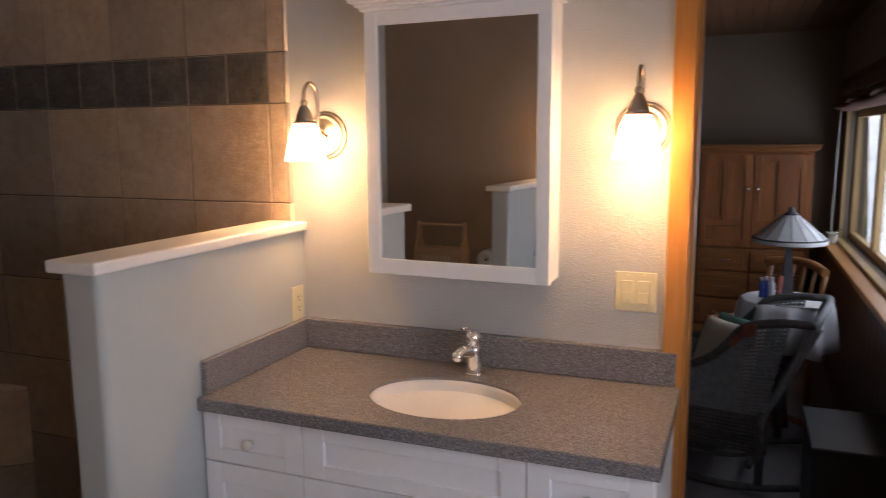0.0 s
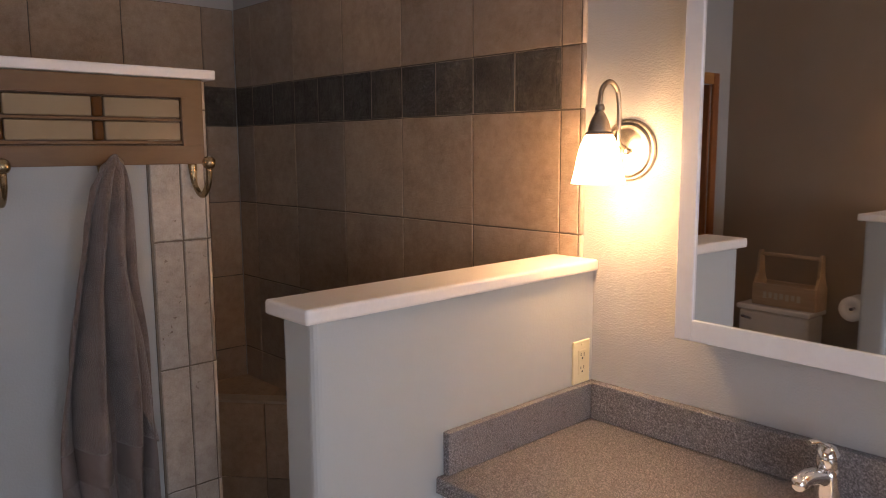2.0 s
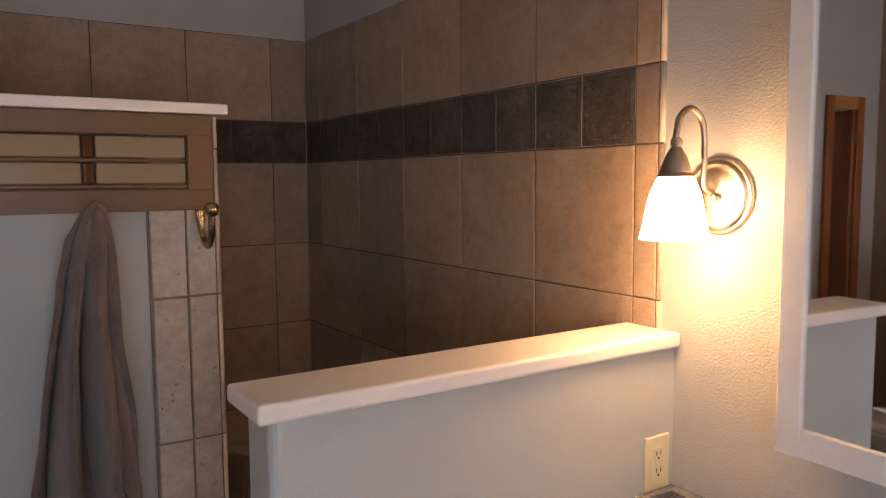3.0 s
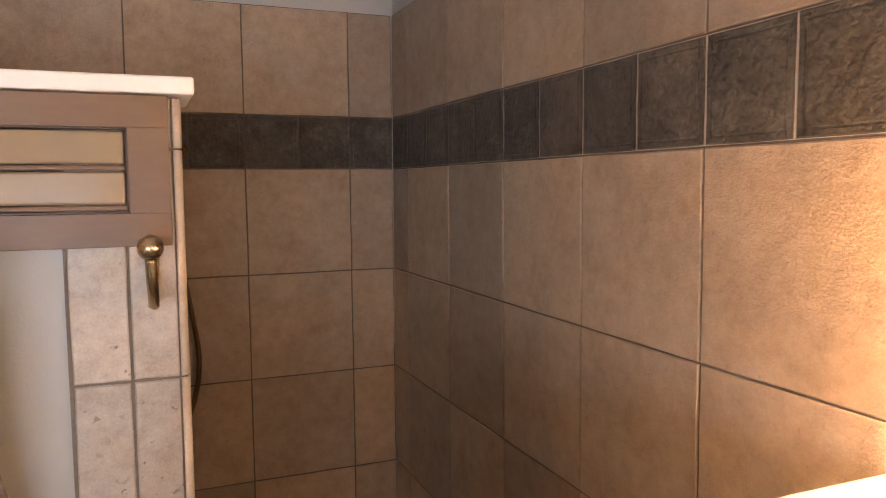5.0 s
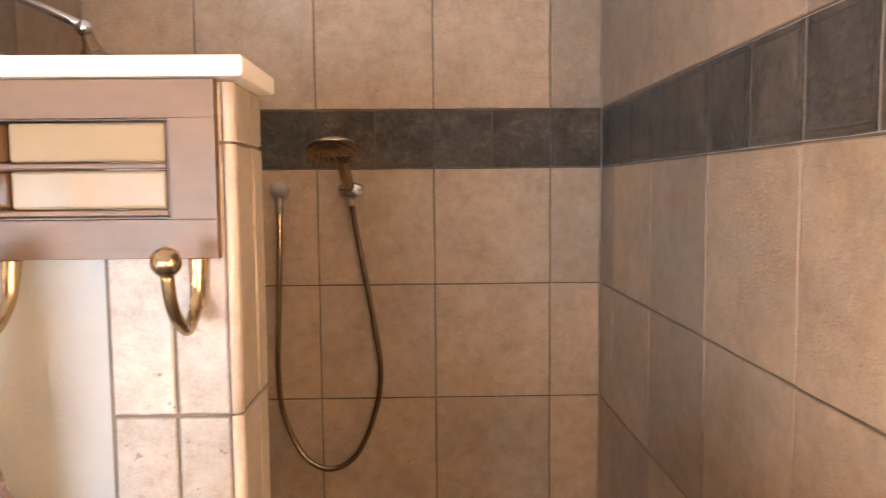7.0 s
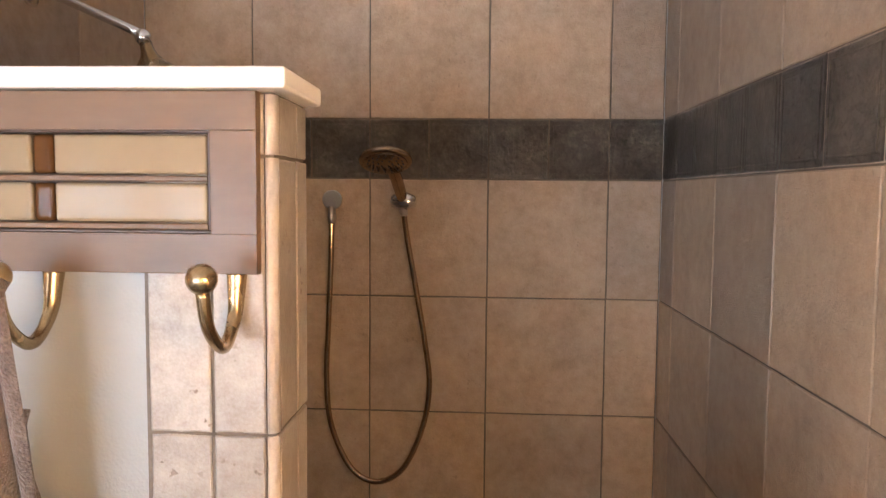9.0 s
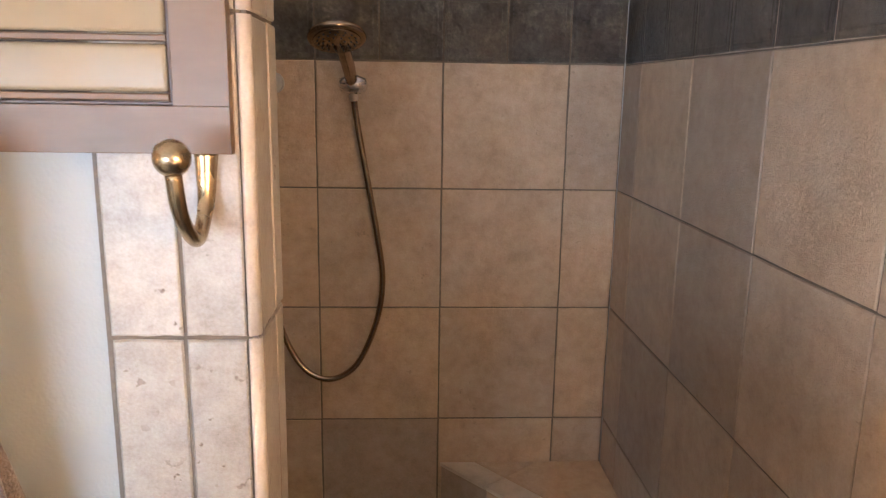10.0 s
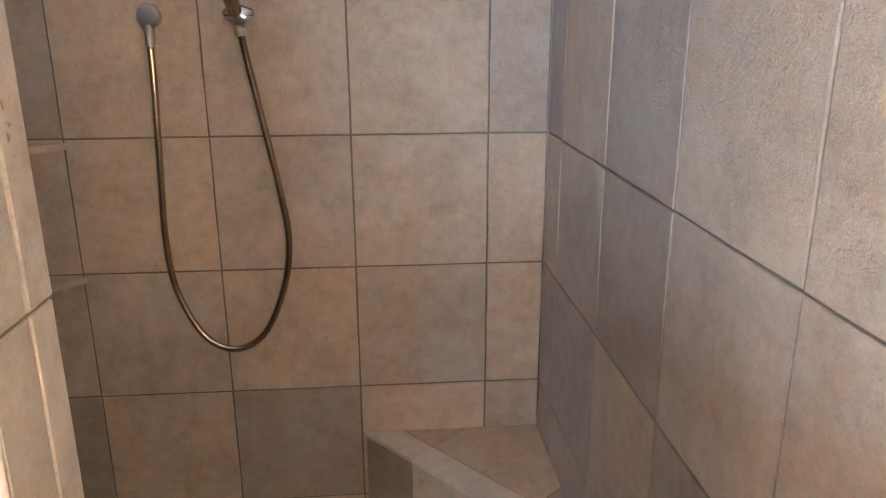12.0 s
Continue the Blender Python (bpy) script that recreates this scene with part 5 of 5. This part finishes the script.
pillow(RCM @ pose(0.005, 0.03, 0.575, 66, 0, -30), 0.175, 0.18, 0.06, PILLOW, "cream cushion leaning on the wicker chair's back", None)
pillow(RCM @ pose(0.045, 0.115, 0.575, 66, 0, -30), 0.18, 0.185, 0.03, TEAL, "dark teal cushion behind the cream one", None)
bm = bmesh.new()
n = 24
hang = [(-0.034, -0.035), (-0.032, -0.02), (-0.026, 0.008), (0, 0.024), (0.026, 0.008), (0.032, -0.05), (0.036, -0.11)]
for_rows = []
for j in range(n + 1):
    g = 0.7 + j / n * 1.1
    i = min(2, int(g))
    (xa, za), (xb, zb) = WING[1 + i], WING[2 + i]
    x, z = xa + (xb - xa) * (g - i), za + (zb - za) * (g - i)
    for_rows.append([bm.verts.new((x + 0.006 * math.sin(9 * g + k), -W - 0.03 + dy, z + dz + 0.006 * math.sin(5 * g + 2 * k))) for k, (dy, dz) in enumerate(hang)])
for a, b in zip(for_rows, for_rows[1:]):
    for k in range(len(hang) - 1):
        bm.faces.new((a[k], a[k + 1], b[k + 1], b[k])).smooth = True
throw = solo("throw_blanket", bm, RUST, "rust patterned throw laid over the wicker chair's arm", "blanket")
throw.modifiers.new("thickness", "SOLIDIFY").thickness = 0.008
throw.matrix_basis = RCM

# black chest by the doorway
ch = thing("black_chest", (0.45, 2.93, 0), "low black painted chest under the window ledge", "chest")
part("body", box(0.30, 0.592, 2.715, 3.13, 0.04, 0.425, 0.004), BLACK, ch)
part("lid", box(0.288, 0.594, 2.70, 3.145, 0.4255, 0.450, 0.006, 2), BLACK, ch)
part("trim", box(0.302, 0.590, 2.706, 2.7148, 0.20, 0.218, 0.002), CHAIR_WOOD, ch, "red-brown wooden strip")
for px, py in ((0.32, 2.74), (0.57, 2.74), (0.32, 3.11), (0.57, 3.11)):
    part("foot", box(px - 0.018, px + 0.018, py - 0.018, py + 0.018, 0, 0.0395, 0.003), BLACK, ch)

# plant on the ledge
PC = Vector((0.635, 5.72, WZ0 - 0.022))
pot = thing("potted_plant", PC, "small leafy plant in a white pot on the window ledge", "plant")
part("pot", lathe(bmesh.new(), [(0.028, 0), (0.036, 0.02), (0.040, 0.07), (0.038, 0.085), (0.033, 0.085), (0.032, 0.07), (0.0005, 0.068)], PC, None, 24), CERAMIC, pot)
rng = random.Random(4)
for i in range(16):
    a, l = rng.uniform(0, 2 * math.pi), rng.uniform(0.05, 0.11)
    d = Vector((math.cos(a) * (0.6 if math.cos(a) > 0 else 1), math.sin(a), rng.uniform(0.2, 0.9))).normalized()
    base = PC + Vector((0, 0, 0.07))
    s = d.cross(Vector((0, 0, 1))).normalized()
    bm = bmesh.new()
    spine = [base + d * l * k / 5 + Vector((0, 0, -0.03 * (k / 5) ** 2)) for k in range(6)]
    wd = [0.002, 0.012, 0.017, 0.015, 0.009, 0.001]
    le = [bm.verts.new(p + s * w) for p, w in zip(spine, wd)]
    ri = [bm.verts.new(p - s * w) for p, w in zip(spine, wd)]
    ce = [bm.verts.new(p - Vector((0, 0, 0.003))) for p in spine]
    for k in range(5):
        bm.faces.new((le[k], ce[k], ce[k + 1], le[k + 1])), bm.faces.new((ce[k], ri[k], ri[k + 1], ce[k + 1]))
    part("leaf", bm, LEAF, pot)

# lawn outside
structure("ground", box(-400, 400, -400, 400, -0.45, -0.40), GRASS, "green lawn around the house", "ground")

# ---- shower tiling, piece by piece ----
TILES = {}
rt = random.Random(11)


def tile_mesh(w, h, material, d=0.0085, b=0.0021):
    """A tile lying in its x-z plane, face to -y, with soft, slightly chipped edges; shared by alike pieces."""
    key = (round(w, 4), round(h, 4), material.name, rt.randrange(4))
    if key not in TILES:
        n = 4
        loop = [(-1 + 2 * i / n, -1) for i in range(n)] + [(1, -1 + 2 * i / n) for i in range(n)] + [(1 - 2 * i / n, 1) for i in range(n)] + [(-1, 1 - 2 * i / n) for i in range(n)]
        m = len(loop)
        wob = [rt.uniform(-0.0009, 0.0005) for _ in loop]
        co, fa = [], []
        for yy, o in ((d, 0.0), (b * 0.75, 0.0), (0.0, b)):
            for (sx, sz), j in zip(loop, wob):
                co.append((sx * (w / 2 - o + j), yy, sz * (h / 2 - o + j)))
        for r in (0, m):
            fa += [(r + i, r + (i + 1) % m, r + m + (i + 1) % m, r + m + i) for i in range(m)]
        if material is SLATE:
            # cast border: a rim, a shallow groove and a slightly domed field
            for yy, o in ((0.0, 0.0095), (0.0011, 0.0110), (0.0011, 0.0125), (-0.0004, 0.0145)):
                for (sx, sz), j in zip(loop, wob):
                    co.append((sx * (w / 2 - o + j), yy, sz * (h / 2 - o + j)))
            for r in range(2 * m, 6 * m, m):
                fa += [(r + i, r + (i + 1) % m, r + m + (i + 1) % m, r + m + i) for i in range(m)]
            fa += [tuple(range(6 * m, 7 * m))]
        else:
            fa += [tuple(range(2 * m, 3 * m))]
        me = bpy.data.meshes.new("tile")
        me.from_pydata(co, [], fa)
        me.materials.append(material)
        TILES[key] = me
    return TILES[key]


def lay(wall, cells, material, m, name="tile"):
    """Tiles for cells (a0, a1, z0, z1), in the plane set by m: a runs along its x, the face looks along its -y."""
    for a0, a1, z0, z1 in cells:
        g = 0.0021
        ob = new(name, tile_mesh(a1 - a0 - 2 * g, z1 - z0 - 2 * g, material))
        ob.parent = wall
        j = pose((a0 + a1) / 2, rt.uniform(-0.0007, 0.0004), (z0 + z1) / 2, rt.uniform(-0.12, 0.12), 0, rt.uniform(-0.12, 0.12))
        ob.matrix_basis = m @ j


def spans(edges):
    return list(zip(edges, edges[1:]))


ROWS = [0.0, 0.33, 0.66, 0.99, 1.32, 1.65]
TOP = (1.815, 2.145)
P = 0.33


def tiling(wall, edges, m, band):
    cells = [(a, b, z0, z1) for a, b in spans(edges) for z0, z1 in [*spans(ROWS), TOP]]
    lay(wall, cells, TILE, m)
    lay(wall, [(a, b, 1.65, 1.815) for a, b in spans(band)], SLATE, m, "border_tile")


# north wall: a runs along x
north_edges = [XB, *[-3.106 + P * i for i in range(6)]]
n_band = [XB, *[-3.106 + P / 2 * i for i in range(11)]]
tiling(wall_north, north_edges, pose(0, YN, 0), n_band)
lay(wall_north, [(-1.456, -1.392, z0, z1) for z0, z1 in [*spans(ROWS), (1.65, 1.815), TOP]], TILE, pose(0, YN, 0))
# back wall: a runs along y, face to +x
back_edges = [YS, *[1.905 - P * i for i in range(3, -1, -1)], YN]
b_band = [YS, *[1.905 - P / 2 * i for i in range(7, -1, -1)], YN]
tiling(wall_back, back_edges, pose(XB, 0, 0, 0, 0, 90), b_band)
# south wall of the shower: a runs along -x, face to +y
south_edges = [2.18, 2.25, 2.58, 2.91, 3.25]
s_band = [2.18, 2.25, 2.415, 2.58, 2.745, 2.91, 3.075, 3.25]
tiling(wall_shower_south, south_edges, pose(0, YS, 0, 0, 0, 180), s_band)
# rack wall face and its end
rack_rows = [0.0, 0.33, 0.66, 0.99, 1.32, 1.65, 1.7225]
lay(wall_rack, [(1.169, 1.247, a, b) for a, b in spans(rack_rows)], DAYLIT_TILE, pose(XH + 0.0085, 0, 0, 0, 0, 90))
lay(wall_rack, [(1.247, 1.3125, a, b) for a, b in spans(rack_rows)], DAYLIT_TILE, pose(XH + 0.0085, 0, 0, 0, 0, 90))
lay(wall_rack, [(2.040, 2.122, a, b) for a, b in spans(rack_rows)], DAYLIT_TILE, pose(0, 1.3255, 0, 0, 0, 180))
lay(wall_rack, [(2.122, 2.176, a, b) for a, b in spans(rack_rows)], DAYLIT_TILE, pose(0, 1.3255, 0, 0, 0, 180))


def nosing(wall, x, y, r, sx, sy, rows, material):
    """Quarter-round edge pieces up a corner at x, y; the round looks towards sx, sy."""
    for z0, z1 in spans(rows):
        bm = bmesh.new()
        ring = [(x - sx * r, y - sy * r)] + [(x - sx * r + sx * r * math.cos(a), y - sy * r + sy * r * math.sin(a)) for a in [math.pi / 2 * i / 6 for i in range(7)]]
        lo = [bm.verts.new((p, q, z0 + 0.0018)) for p, q in ring]
        hi = [bm.verts.new((p, q, z1 - 0.0018)) for p, q in ring]
        bm.faces.new(lo), bm.faces.new(hi)
        for i in range(len(ring)):
            j = (i + 1) % len(ring)
            bm.faces.new((lo[i], lo[j], hi[j], hi[i])).smooth = 0 < i < len(ring) - 1
        ob = finish("edge_tile", bm, material)
        ob.parent = wall


nosing(wall_rack, XH + 0.0085, 1.3255, 0.0125, 1, 1, rack_rows, EDGE_TILE)
nosing(wall_north, -1.3795, YN, 0.0095, 1, -1, [*ROWS, 1.815, 2.145], EDGE_TILE)

# recessed grout beds behind the tiles
lay_grout = ((wall_north, box(XB, -1.384, YN + 0.0035, YN + 0.0078, 0, 2.145)), (wall_back, box(XB - 0.0078, XB - 0.0035, YS, YN, 0, 2.145)),
             (wall_shower_south, box(XB, -2.18, YS - 0.0078, YS - 0.0035, 0, 2.145)), (wall_rack, box(XH + 0.0005, XH + 0.005, 1.1655, 1.3165, 0, 1.7225)),
             (wall_rack, box(-2.1715, XH + 0.004, 1.3172, 1.322, 0, 1.7225)))
# strip of the lit grout copy behind the north wall's slate band
for wall, bm in ((wall_north, box(XB, -1.458, YN + 0.0018, YN + 0.0034, 1.651, 1.814)),):
    ob = finish("band_grout", bm, LIT_GROUT)
    ob.parent = wall
for wall, bm in lay_grout:
    ob = finish("grout_bed", bm, GROUT)
    ob.parent = wall

# corner bench
BA, BB, BZ = Vector((XB, 1.58, 0)), Vector((-2.69, YN, 0)), 0.525
bench = thing("shower_bench", (XB + 0.15, YN - 0.15, 0), "triangular tan tiled corner bench in the shower", "bench")
along = (BB - BA).normalized()
inward = Vector((-along.y, along.x, 0))
CORNER = Vector((XB, YN, 0))


def prism(bm, poly, z0, z1, bevel=0.0015):
    lo = [bm.verts.new((p.x, p.y, z0)) for p in poly]
    hi = [bm.verts.new((p.x, p.y, z1)) for p in poly]
    bm.faces.new(lo), bm.faces.new(hi)
    for i in range(len(poly)):
        j = (i + 1) % len(poly)
        bm.faces.new((lo[i], lo[j], hi[j], hi[i]))
    bmesh.ops.recalc_face_normals(bm, faces=bm.faces)
    top = [e for e in bm.edges if e.verts[0].co.z == z1 and e.verts[1].co.z == z1]
    bmesh.ops.bevel(bm, geom=top, offset=bevel, segments=2, affect="EDGES", profile=0.5)
    return bm


def clip(poly, p, n):
    """The part of a polygon on the side of the line through p towards n."""
    out = []
    for a, b in zip(poly, poly[1:] + poly[:1]):
        da, db = (a - p).dot(n), (b - p).dot(n)
        if da >= 0:
            out.append(a)
        if da * db < 0:
            out.append(a + (b - a) * (da / (da - db)))
    return out


tri = [BA, BB, CORNER]
part("core", prism(bmesh.new(), clip(tri, BA + inward * 0.010, inward), 0.0, BZ - 0.011, 0.0005), GROUT, bench)
L = (BB - BA).length
cuts = [-0.5, 0.185, 0.525, 1.5]
for depth0, depth1, round_over in ((0.0, 0.078, 0.006), (0.078, 0.9, 0.0016)):
    for a, b in spans(cuts):
        g = 0.002
        poly = clip(clip(clip(clip(clip(clip(tri, CORNER + Vector((0.003, 0, 0)), Vector((1, 0, 0))), CORNER - Vector((0, 0.003, 0)), Vector((0, -1, 0))), BA + inward * (depth0 + (g if depth0 else -0.004)), inward), BA + inward * (depth1 - g), -inward), BA + along * (a + g), along), BA + along * (b - g), -along)
        if len(poly) > 2:
            part("tile", prism(bmesh.new(), poly, BZ - 0.0105, BZ + rt.uniform(-0.0005, 0.0005), round_over), EDGE_TILE if depth0 == 0.0 else TILE, bench)
mface = Matrix.Translation(BA) @ Matrix.Rotation(math.atan2(along.y, along.x), 4, "Z")
for a, b in spans([0.004, 0.185, 0.515, L - 0.004]):
    for z0, z1 in ((0.0, 0.19), (0.19, BZ - 0.011)):
        ob = new("tile", tile_mesh(b - a - 0.004, z1 - z0 - 0.004, TILE))
        ob.parent = bench
        ob.matrix_basis = Matrix.Translation(-Vector(bench.location)) @ mface @ pose((a + b) / 2, 0.002, (z0 + z1) / 2)

# corner shelves in the shower
for z in (1.312, 0.984):
    a, b, c = Vector((XB, 0.925, 0)), Vector((XB + 0.31, YS, 0)), Vector((XB, YS, 0))
    solo("corner_shelf", prism(bmesh.new(), [c, b, a], z - 0.016, z, 0.003), TILE, "tan tile corner shelf fixed between the shower walls", "shelf", (XB, YS, z), "shower shelves")
